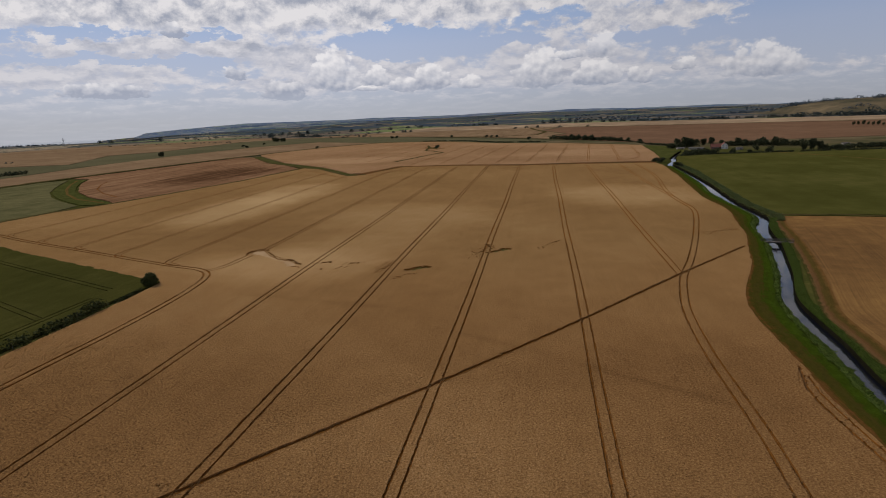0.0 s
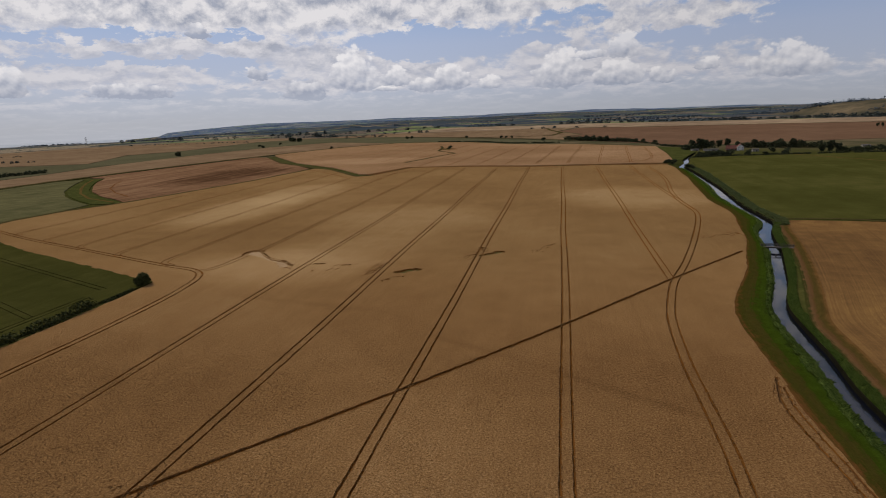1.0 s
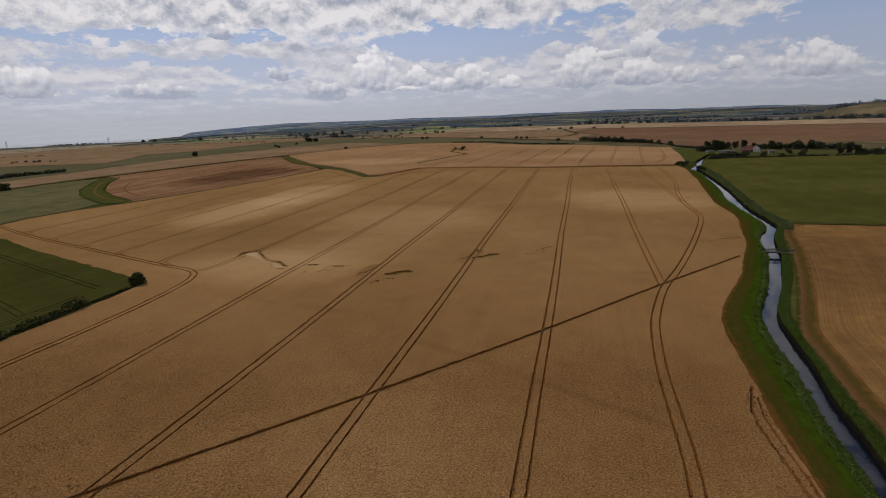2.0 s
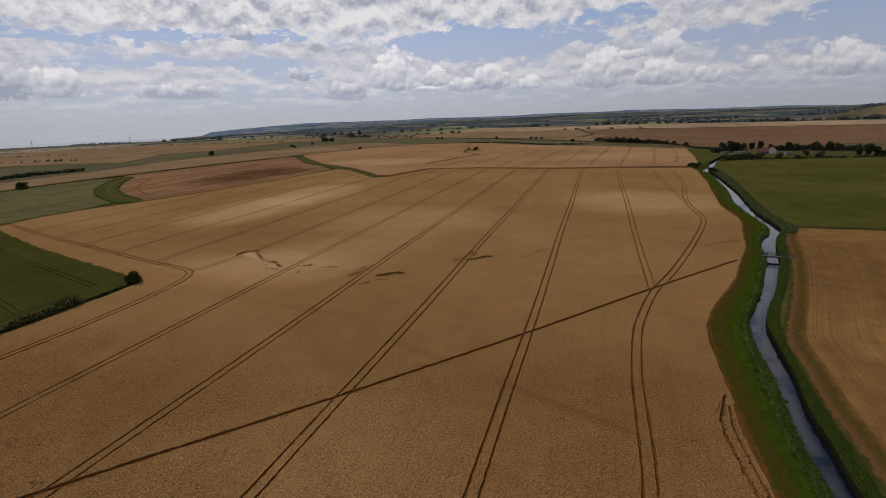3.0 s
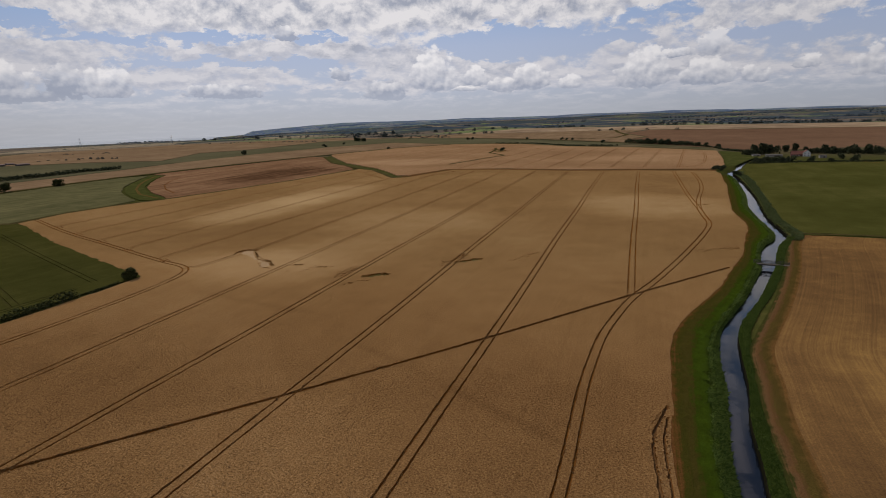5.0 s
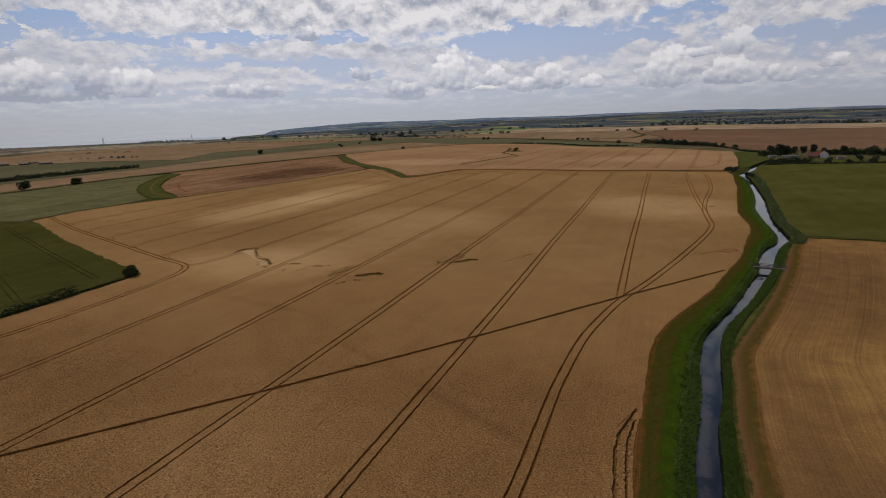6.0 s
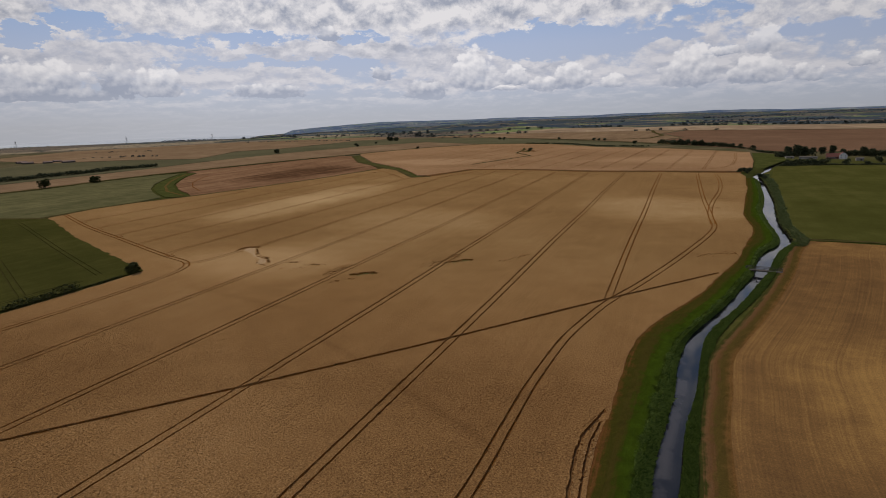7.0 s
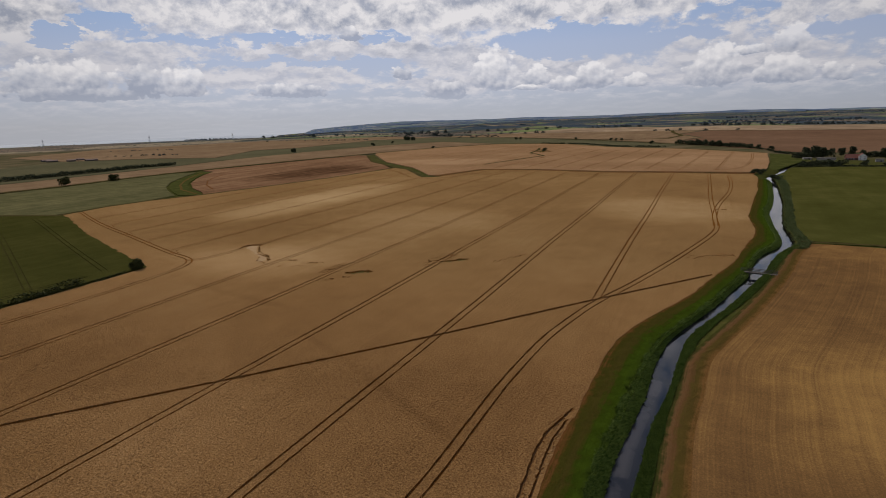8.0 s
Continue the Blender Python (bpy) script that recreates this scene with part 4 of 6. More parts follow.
    rim = curved([(-63 + (x + 63) * 0.82, y) for x, y in [(-77.0, 82.0), (-77.9, 85.5), (-77.4, 88.2), (-74.6, 89.6), (-72.4, 88.6), (-70.6, 86.0), (-67.4, 82.8), (-63.2, 79.2), (-59, 77.2), (-55.2, 75.6), (-52.0, 72.6), (-50.0, 70.8)]])
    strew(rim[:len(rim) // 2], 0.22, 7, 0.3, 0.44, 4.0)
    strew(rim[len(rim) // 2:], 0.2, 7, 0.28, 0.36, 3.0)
    strew([(-55, 69.4), (-51, 67.4)], 0.3, 1, 0.26, 0.3, 1.5)
    strew([(-68, 80), (-58, 73)], 1.2, 1, 0.26, 0.25, 0.8)
    flats.append((resample([(56.0, 7.5), (55.7, 3.2), (55.6, -1), (55.8, -6), (56.1, -12), (56.2, -30), (56.9, -30), (57, -12), (56.9, 8)], 0.9, 0.08, rng, True), 6, 0.14))
    strew([(55.4, 4), (55.5, -8)], 0.15, 5, 0.06, 0.3, 1.5)
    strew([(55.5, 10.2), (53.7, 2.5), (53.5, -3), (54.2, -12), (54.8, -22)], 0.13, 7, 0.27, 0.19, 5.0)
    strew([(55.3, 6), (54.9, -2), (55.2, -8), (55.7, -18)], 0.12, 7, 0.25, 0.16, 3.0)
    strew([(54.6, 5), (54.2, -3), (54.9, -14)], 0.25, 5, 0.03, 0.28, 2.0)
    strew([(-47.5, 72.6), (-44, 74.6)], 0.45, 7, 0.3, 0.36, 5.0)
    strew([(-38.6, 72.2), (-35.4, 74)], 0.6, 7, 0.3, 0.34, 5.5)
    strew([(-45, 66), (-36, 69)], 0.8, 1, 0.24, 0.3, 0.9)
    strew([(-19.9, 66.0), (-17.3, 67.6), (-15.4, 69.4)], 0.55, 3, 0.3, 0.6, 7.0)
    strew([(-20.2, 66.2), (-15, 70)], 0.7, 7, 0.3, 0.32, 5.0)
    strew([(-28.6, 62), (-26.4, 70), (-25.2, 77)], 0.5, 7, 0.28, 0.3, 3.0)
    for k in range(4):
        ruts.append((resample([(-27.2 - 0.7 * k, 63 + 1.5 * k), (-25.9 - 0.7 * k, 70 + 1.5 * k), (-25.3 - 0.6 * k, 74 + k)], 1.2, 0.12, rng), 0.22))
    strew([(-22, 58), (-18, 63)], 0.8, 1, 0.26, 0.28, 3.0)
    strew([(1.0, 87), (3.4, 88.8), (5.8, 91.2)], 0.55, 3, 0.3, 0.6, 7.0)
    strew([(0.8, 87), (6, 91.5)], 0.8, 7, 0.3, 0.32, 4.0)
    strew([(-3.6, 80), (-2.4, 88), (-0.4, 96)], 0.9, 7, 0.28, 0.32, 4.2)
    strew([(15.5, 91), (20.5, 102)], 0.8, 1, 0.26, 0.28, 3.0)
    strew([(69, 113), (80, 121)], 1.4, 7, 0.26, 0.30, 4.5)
    strew([(75.5, 208.5), (79, 209)], 0.25, 1, 0.24, 0.6, 1.5)
    for at in ((41, 53.2), (-28, -29.6), (0.2, 2.5), (8.5, 11.5)):
        strew([at, (at[0] + 1, at[1] + 1)], 0.3, 3, 0.3, 0.4, 2.0)
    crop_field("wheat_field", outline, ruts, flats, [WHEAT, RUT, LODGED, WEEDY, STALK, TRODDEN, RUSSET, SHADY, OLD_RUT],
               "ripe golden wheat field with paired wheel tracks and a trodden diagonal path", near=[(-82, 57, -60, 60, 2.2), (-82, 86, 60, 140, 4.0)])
    # the next field beyond the farm track
    out2 = [(99, 381), (108, 402), (115, 470), (121, 578), (84, 614), (43, 652), (-40, 695), (-110, 770), (-160, 792), (-222, 796), (-282, 706), (-317, 585), (-304, 560), (-227, 452), (-166, 392),
            (-140, 358), (-122, 332), (-114, 334), (-100, 384), (-51, 388), (0, 378), (47, 381)]
    r2 = []
    for x in range(-214, 80, 24):
        y0 = 384 if x > -95 else 430 + max(0, (-150 - x)) * 1.2
        y1 = 642 - max(0, x) * 0.55 + (max(0, -60 - x)) * 0.9
        r2 += pair(straight((x + 2, y0 + 10), (x + 2 + (y1 - y0) * 0.077, y1), 8, 8, 0, rng))
    r2 += pair(resample(curved([(107.5, 560), (104.3, 505), (100.5, 466), (97, 436), (91.5, 414), (83, 401), (72, 395)]), 5.0))
    crop_field("wheat_field", out2, r2, [(ring, 3, 0.3) for ring in blot([(-124, 645), (-116, 628), (-108, 600)], 3, 9, 4.0, 0.4)], [WHEAT_FAR, RUT, LODGED, WEEDY, STALK],
               "ripe wheat field beyond a farm track, with faint tramlines", step=8.0)


make_wheat()

GREEN_OUT = [(-84, 52.5), (-102, 60.5), (-134, 74.5), (-165, 88.5), (-209, 111.5), (-219, 115), (-250, 104), (-330, 60), (-360, -150), (-85.5, -150), (-85.5, 12), (-85.2, 40)]
GREEN_RUTS = []
for line in ([(-92.5, 44.5), (-144, 67.5), (-208, 97), (-222, 103)], [(-92.5, 22.5), (-108, 30), (-155, 53), (-199, 74), (-300, 118)], [(-92.5, -2), (-150, 25), (-220, 57), (-300, 92)],
             [(-92.5, -27), (-150, 0), (-220, 32)], [(-92, -145), (-91.8, 0), (-91.5, 38)]):
    GREEN_RUTS += pair([p for p in resample(curved(line, 5), 3.0)])
crop_field("green_crop_field", GREEN_OUT, GREEN_RUTS, [], [DARKCROP, RUT_GREEN, LODGED, WEEDY, DARKCROP], "dark green crop field with faint wheel tracks behind a clipped hedge", 0.16, step=5.0, seed=21)
field("grey_green_field", [(-226, 112), (-229, 145), (-226, 171), (-228, 191), (-252, 207), (-278, 228), (-302, 253), (-322, 280), (-343, 311), (-353, 326), (-366, 312), (-366, 265), (-362, 212), (-367, 178), (-350, 110), (-300, 88), (-252, 108)],
      -0.2, GREYCROP, "dull grey-green standing crop beside the wheat", seed=22)
field("grass_strip", curved([(-211, 197), (-222, 205), (-249, 223), (-277, 247), (-301, 275), (-322, 303), (-338, 330)]) + curved([(-351, 326), (-341, 312), (-320, 281), (-300, 254), (-276, 229), (-250, 208), (-226, 192)]), -0.15, LUSH, "bright green uncut grass strip round a field corner", step=5, jitter=0.5, seed=23)
field("brown_crop_field", [(-213, 199), (-204, 238), (-193, 293), (-187, 350), (-186, 386), (-212, 420), (-240, 448), (-304, 540), (-320, 545), (-345, 424), (-360, 340), (-338, 332), (-322, 305), (-301, 277), (-277, 249), (-249, 225), (-222, 207)],
      -0.1, BROWNCROP, "reddish brown crop field with darker weathered patches", seed=24)
field("grass_strip", [(-119, 317), (-136, 341), (-161, 375), (-182, 391), (-214, 424), (-242, 450), (-306, 544), (-304, 558), (-228, 449), (-168, 388), (-142, 356), (-123, 329), (-111, 332), (-108, 325)],
      -0.3, DITCH, "dull green ditch strip between the crops", step=5, jitter=0.8, seed=25)
field("tan_field", [(-374, 150), (-371, 210), (-375, 265), (-375, 312), (-360, 422), (-338, 532), (-322, 590), (-291, 712), (-232, 802), (-363, 892), (-424, 777), (-448, 605), (-452, 484), (-440, 378), (-437, 307), (-437, 263), (-440, 180), (-430, 120)],
      -0.2, TANCROP, "long pale ripe crop strip beyond the ditch", step=15, seed=26)
field("meadow", [(-470, 430), (-456, 484), (-452, 607), (-428, 780), (-366, 896), (-232, 808), (-160, 800), (-108, 780), (-40, 704), (20, 690), (38, 766), (-20, 830), (-150, 960), (-300, 1060), (-464, 1118), (-565, 1014), (-545, 734), (-578, 660)],
      -0.4, MEADOW, "dull green rough grazing marsh", step=20, seed=27)
field("marsh_field", [(-445, 200), (-442, 263), (-443, 380), (-462, 470), (-500, 500), (-600, 480), (-690, 420), (-640, 300), (-540, 200)], -0.35, MEADOW, "rough green marsh strip", step=15, seed=28)
field("tan_field", [(-510, 505), (-585, 660), (-552, 734), (-570, 1010), (-480, 1120), (-640, 1200), (-900, 1000), (-1000, 700), (-900, 480), (-700, 430), (-605, 486)], -0.3, TANCROP, "pale brown dry grazing land", step=30, seed=29)
field("brown_field", [(39, 770), (104, 668), (149, 594), (206, 589), (257, 615), (420, 640), (760, 760), (740, 1090), (423, 1190), (234, 1228), (60, 1300), (20, 1120), (60, 950), (30, 860)], -0.3, REDSOIL,
      "wide bare brown stubble field", step=30, seed=30)
field("tan_field", [(30, 780), (24, 860), (52, 950), (12, 1120), (50, 1304), (-100, 1330), (-400, 1260), (-470, 1130), (-300, 1066), (-148, 966), (-16, 836)], -0.3, TANCROP, "pale ripe crop field behind the marsh", step=30, seed=31)
field("pale_field", [(-100, 1336), (60, 1308), (236, 1236), (425, 1198), (745, 1098), (900, 1150), (860, 1400), (519, 1520), (286, 1610), (14, 1700), (-300, 1700), (-380, 1290)], -0.25, PALECROP, "pale cut stubble field in sunlight", step=40, seed=32)
field("pasture", [(100, 149), (110, 150), (132, 147), (160, 143), (300, 130), (420, 300), (400, 440), (291, 446), (206, 439), (150, 432), (127, 424), (121, 400), (115, 350), (111, 305), (109, 262), (106, 231), (103, 205), (101, 176)],
      -0.4, PASTURE, "olive green grazed pasture beside the stream", step=6, seed=33)
field("small_pasture", [(112, 404), (111, 420), (117, 475), (123, 580), (152, 545), (146, 500), (133, 462), (121, 425), (116, 408)], -0.45, LUSH, "small bright green paddock by the stream", step=8, seed=35)


def bank_strip(name, left, right, zl, zr, mat, label, seed):
    """Grass between two lines, its surface uneven."""
    rng = random.Random(seed)
    n, m = len(left), 7
    vs, fs = [], []
    for a, b in zip(left, right):
        for j in range(m):
            t = j / (m - 1)
            p = a.lerp(b, t)
            up = 0.16 * math.sin(math.pi * t) + (rng.uniform(-0.07, 0.07) if 0 < j < m - 1 else 0)
            vs.append((p.x, p.y, zl + (zr - zl) * t + up))
    for k in range(n - 1):
        for j in range(m - 1):
            fs.append((k * m + j, k * m + j + 1, (k + 1) * m + j + 1, (k + 1) * m + j))
    ob = mesh_object(name, vs, fs, mat)
    layer = ob.data.uv_layers.new(name="swath")
    for loop in ob.data.loops:
        k = loop.vertex_index
        layer.data[loop.index].uv = ((k % m) / (m - 1), vs[k][1])
    return tagged(ob, label, "grass", kind="structure")


def at_y(line, y):
    for a, b in zip(line, line[1:]):
        if a.y <= y <= b.y:
            return a.lerp(b, (y - a.y) / (b.y - a.y))
    return line[-1]


EDGE = curved([(56, -150), (56.1, -100), (56.3, -60), (56.4, -32), (56.5, -12), (56.3, 8), (56.6, 27), (57.5, 40), (60.5, 51), (64.5, 62), (69.5, 75), (73.5, 90), (79.5, 111), (84, 138), (87.8, 163), (86.8, 192), (89.5, 222), (92, 250), (97, 312), (99.5, 345)], 8)
REEDS_IN = curved([(56.5, -150), (57.8, -100), (59, -60), (60.1, -35), (60.8, -18), (61, -9), (61, 0), (62, 13), (63, 27), (64.6, 42), (68, 54), (73.2, 70), (78, 88), (82, 103), (84.4, 118), (87.3, 130), (92.5, 144), (93.4, 160), (93.2, 182), (94, 212), (97.5, 240), (100.5, 275), (103.3, 327), (103.5, 350)], 8)
YS = [y * 1.5 - 147 for y in range(324)]
bank_strip("grass_bank", [at_y(EDGE, y) - Vector((0.9, 0)) for y in YS], [at_y(REEDS_IN, y) + Vector((0.5, 0)) for y in YS], -0.07, -0.5, BANK_ZONES, "mown grass bank, russet by the wheat and bright green by the stream", 41)
MARGIN = curved([(68, -150), (69, -100), (70, -60), (70.4, -30), (70.5, -16), (70.5, -6), (70.5, 10), (71.5, 22), (72.5, 36), (75.5, 47), (80, 61), (86, 82), (92, 106), (97, 130), (101, 143)], 8)
YM = [y * 1.5 - 147 for y in range(193)]
bank_strip("grass_margin", [at_y(MARGIN, y) - Vector((2.5, 0)) for y in YM], [at_y(MARGIN, y) + Vector((1.5, 0)) for y in YM], -0.5, -0.435, EDGE_ZONES, "straw-coloured and olive grass margin along the stubble", 43)


def stubble_field():
    """Mown field whose cutting lines run with the curve of its edge (u: metres from the edge, v: metres along it)."""
    offs = [-0.3] + [1.5 * k for k in range(1, 41)] + [62 + 6 * k for k in range(30)]
    rows = 156
    vs, fs, uv = [], [], []
    rng = random.Random(34)
    for i in range(rows):
        t = i / (rows - 1)
        x0 = at_y(MARGIN, -150 + t * 293).x
        for o in offs:
            x = x0 + o
            top = 145.5 - max(0.0, x - 112) * 0.14
            vs.append((x, -150 + t * (top + 150), -0.45 + rng.uniform(-0.03, 0.03)))
            uv.append((o, t * 295))
    n = len(offs)
    for i in range(rows - 1):
        for k in range(n - 1):
            fs.append((i * n + k, i * n + k + 1, (i + 1) * n + k + 1, (i + 1) * n + k))
    ob = mesh_object("stubble_field", vs, fs, STUBBLE)
    layer = ob.data.uv_layers.new(name="swath")
    for loop in ob.data.loops:
        layer.data[loop.index].uv = uv[loop.vertex_index]
    tagged(ob, "golden mown stubble field with faint curved cutting lines", "field", kind="structure")


stubble_field()


def verge(name, line, width, z, mat, label, seed):
    rng = random.Random(seed)
    p = resample(line, 5.0)
    a, b = side_lines(p, [width / 2 * rng.uniform(0.7, 1.3) for _ in p], [width / 2 * rng.uniform(0.7, 1.3) for _ in p])
    bank_strip(name, a, b, z, z, mat, label, seed)


TRACK = [(99, 372.5), (47, 374.5), (0, 371.5), (-51, 382.5), (-95, 382), (-104, 350), (-112, 323)]
verge("farm_track", TRACK, 11.0, -0.12, DRYGRASS, "pale brown earth farm track between wheat fields", 44)
verge("track_verge", TRACK, 2.6, -0.06, VERGE, "dark grassy verge of a farm track between wheat fields", 49)
verge("ditch_verge", [(-372, 100), (-370, 180), (-366, 212), (-370, 265), (-370, 312), (-355, 422), (-331, 535), (-318, 580), (-286, 710), (-226, 802), (-160, 797), (-110, 774)], 7.0, 0.1, VERGE, "dark overgrown ditch line", 45)
verge("ditch_verge", [(-222, 112), (-226, 145), (-223, 170), (-211, 197), (-202, 238), (-191, 293), (-185, 350), (-182, 386)], 4.0, -0.05, VERGE, "brown grassy field boundary", 46)
verge("ditch_verge", [(-108, 322), (-119, 315.5), (-136, 339), (-161, 373), (-181, 387.5), (-213, 421), (-241, 448), (-304, 541)], 2.6, 0.02, VERGE, "dark wet ditch line between the crops", 59)
verge("ditch_verge", [(-222, 114), (-252, 106), (-300, 86), (-350, 60)], 4.0, -0.05, VERGE, "dark grassy field boundary", 47)
verge("ditch_verge", [(100, 147), (120, 147.3), (132, 144), (200, 134), (300, 121)], 1.3, -0.2, VERGE, "dark fence line grass between pasture and stubble", 48)


verge("ditch_verge", [(-10, 1338), (60, 1306), (236, 1232), (425, 1194), (600, 1142), (745, 1094)], 9.0, 0.1, VERGE, "dark hedge line between brown and pale stubble", 51)
verge("ditch_verge", [(-170, 952), (-60, 908), (8, 930), (24, 1040), (2, 1188), (-10, 1338)], 7.0, 0.1, VERGE, "dark ditch line round a pale field", 52)
verge("ditch_verge", [(-300, 1058), (-170, 952), (-30, 826), (24, 760), (60, 736)], 6.0, 0.1, VERGE, "dark ditch line between marsh and pale crop", 53)
verge("ditch_verge", [(-110, 774), (-42, 699), (42, 657), (84, 620), (120, 583)], 5.0, 0.05, VERGE, "dark hedge bottom behind the far wheat", 54)


verge("strip_track", [(-219, 199.5), (-250, 216), (-276, 238.5), (-300, 265), (-321, 292), (-340, 321)], 1.7, -0.11, OLIVE, "pale mown wheel track in the grass strip", 60)
verge("crop_track", [(-228, 222), (-252, 240), (-276, 264), (-294, 290), (-302, 306)], 1.0, -0.08, RUSSET, "dark wheel track curving through the brown crop", 61)
verge("pasture_path", [(206, 437), (214, 425), (223, 402), (229, 390), (236, 373), (245, 345)], 1.2, -0.38, OLIVE, "faint pale worn path across the pasture", 55)
verge("ditch_verge", [(-113, 427), (-99, 491), (-87, 539), (-100, 560), (-114, 581), (-120, 638), (-130, 680)], 3.4, 0.12, VERGE, "dark crooked ditch line in the far wheat", 50)


# ---------- plants ----------
def cards(places, sizes, rng, tall=1.0, up=0.0):
    """Leaf clumps: bent four-sided cards at the places, in all directions."""
    vs, fs = [], []
    for p, s in zip(places, sizes):
        a = Vector((rng.gauss(0, 1), rng.gauss(0, 1), rng.gauss(0, 1) * 0.6)).normalized()
        b = a.cross(Vector((rng.gauss(0, 1), rng.gauss(0, 1), rng.gauss(0, 1) + up))).normalized()
        c = a.cross(b)
        k = len(vs)
        for u, v, w in ((-1, 0, 0), (0, -0.8, 0.35), (1, 0.1, 0), (0.1, 0.9, 0.3)):
            q = p + (a * u + b * v * tall + c * w) * s * rng.uniform(0.7, 1.2)
            vs.append(q)
        fs += [(k, k + 1, k + 2), (k, k + 2, k + 3)]
    return vs, fs


def crown_mesh(h, w, n, leaf, rng, base=0.18):
    """Leaves on the shells of several uneven lobes."""
    lobes = []
    for k in range(7):
        a = rng.uniform(0, 6.283)
        r = rng.uniform(0.1, 0.30) * w
        lobes.append((Vector((math.cos(a) * r, math.sin(a) * r, h * rng.uniform(base + 0.22, 0.74))), Vector((w * rng.uniform(0.20, 0.32), w * rng.uniform(0.20, 0.32), h * rng.uniform(0.17, 0.27)))))
    places, sizes = [], []
    for _ in range(n):
        c, s = rng.choice(lobes)
        d = Vector((rng.gauss(0, 1), rng.gauss(0, 1), rng.gauss(0, 1))).normalized() * rng.uniform(0.6, 1.06)
        p = c + Vector((d.x * s.x, d.y * s.y, d.z * s.z))
        p.z = max(p.z, h * base * rng.uniform(0.4, 1.0))
        places.append(p)
        sizes.append(leaf * rng.uniform(0.6, 1.3))
    return cards(places, sizes, rng)


def limb(bm, a, b, r0, r1):
    a, b = Vector(a), Vector(b)
    g = bmesh.ops.create_cone(bm, cap_ends=True, segments=6, radius1=r0, radius2=r1, depth=(b - a).length)
    q = (b - a).to_track_quat("Z", "Y").to_matrix().to_4x4()
    bmesh.ops.transform(bm, matrix=Matrix.Translation((a + b) / 2) @ q, verts=g["verts"])


def tree(name, h, w, label, category, n=420, leaf=0.55, seed=1, base=0.18, mat=LEAF, group=""):
    rng = random.Random(seed)
    root = tagged(new(name), label, category, group)
    bm = bmesh.new()
    limb(bm, (0, 0, -0.3), (0, 0, h * 0.35), 0.03 * h + 0.04, 0.02 * h + 0.03)
    for k in range(5):
        a = k * 1.256 + rng.uniform(-0.4, 0.4)
        limb(bm, (0, 0, h * rng.uniform(0.15, 0.33)), (math.cos(a) * w * 0.28, math.sin(a) * w * 0.28, h * rng.uniform(0.5, 0.75)), 0.013 * h + 0.02, 0.02)
    part("trunk", bm, BARK, root)
    vs, fs = crown_mesh(h, w, n, leaf, rng, base)
    child("crown", vs, fs, mat, root)
    return root


def hedge(name, line, h, w, label, per_m=26, leaf=0.42, seed=1, gaps=0.0, mat=LEAF):
    """A hedge along a line: leafy body of uneven height over short stems."""
    rng = random.Random(seed)
    line = resample(line, 0.8)
    o = line[0]
    root = tagged(new(name), label, "hedge")
    root.location = (o.x, o.y, land(o.x, o.y))
    places, sizes = [], []
    bm = bmesh.new()
    limb(bm, (0, 0, -0.2), (0.06, 0.03, h * 0.6), 0.07, 0.03)
    stem = bpy.data.meshes.new("stem")
    bm.to_mesh(stem)
    bm.free()
    stem.materials.append(BARK)
    for k, p in enumerate(line):
        hh = h * (0.78 + 0.45 * noise.noise(Vector((p.x, p.y, seed)) * 0.22) + 0.2 * noise.noise(Vector((p.x, p.y, seed)) * 0.9))
        if noise.noise(Vector((p.x, p.y, seed + 9)) * 0.15) < gaps - 0.5:
            continue
        if k % 5 == 0:
            st = new("stem", stem)
            st.parent, st.location, st.rotation_euler = root, (p.x - o.x, p.y - o.y, 0), (0, 0, rng.uniform(0, 6))
        for _ in range(int(per_m * 0.8)):
            a, t = rng.uniform(0, 6.283), rng.random() ** 0.6
            d = math.cos(a) * w / 2 * (0.6 + 0.4 * t)
            e = rng.uniform(-0.5, 0.5)
            z = hh * (0.08 + 0.92 * (rng.random() ** 0.7)) * (1 - 0.35 * (2 * d / w) ** 2)
            places.append(Vector((p.x - o.x + d * 0.9, p.y - o.y + e + math.sin(a) * w * 0.3, z)))
            sizes.append(leaf * rng.uniform(0.6, 1.3))
    vs, fs = cards(places, sizes, rng)
    child("foliage", vs, fs, mat, root)
    return root


def plant(ob, x, y, s=1.0, turn=0.0, dz=0.0):
    ob.location, ob.rotation_euler, ob.scale = (x, y, land(x, y) + dz), (0, 0, radians(turn)), (s, s, s)
    return ob


plant(tree("bush", 4.6, 5.0, "dense dark green hawthorn bush at the corner of the green field", "bush", 1500, 0.26, 5, 0.05), -85.2, 49.5)
hedge("hedge", [(-84.3, -145), (-84.2, -20), (-84.2, 10), (-84.0, 33)], 2.9, 3.0, "clipped dark green hedge between green crop and wheat", 60, 0.26, 6, 0.18)
hedge("hedge", [(-84.2, 36), (-84.6, 45)], 1.0, 1.4, "low straggling dark green hedge end beside the wheat", 60, 0.22, 7)
plant(tree("bush", 7.6, 10.5, "rounded dark green field bush beside the grey-green crop", "bush", 900, 0.5, 8, 0.03), -370, 216)
plant(tree("bush", 6.2, 10.0, "broad dark green field bush on the ditch line", "bush", 800, 0.5, 9, 0.03), -367, 254)
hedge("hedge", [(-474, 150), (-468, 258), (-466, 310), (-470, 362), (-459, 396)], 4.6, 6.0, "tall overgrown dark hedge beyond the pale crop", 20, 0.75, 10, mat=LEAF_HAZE)
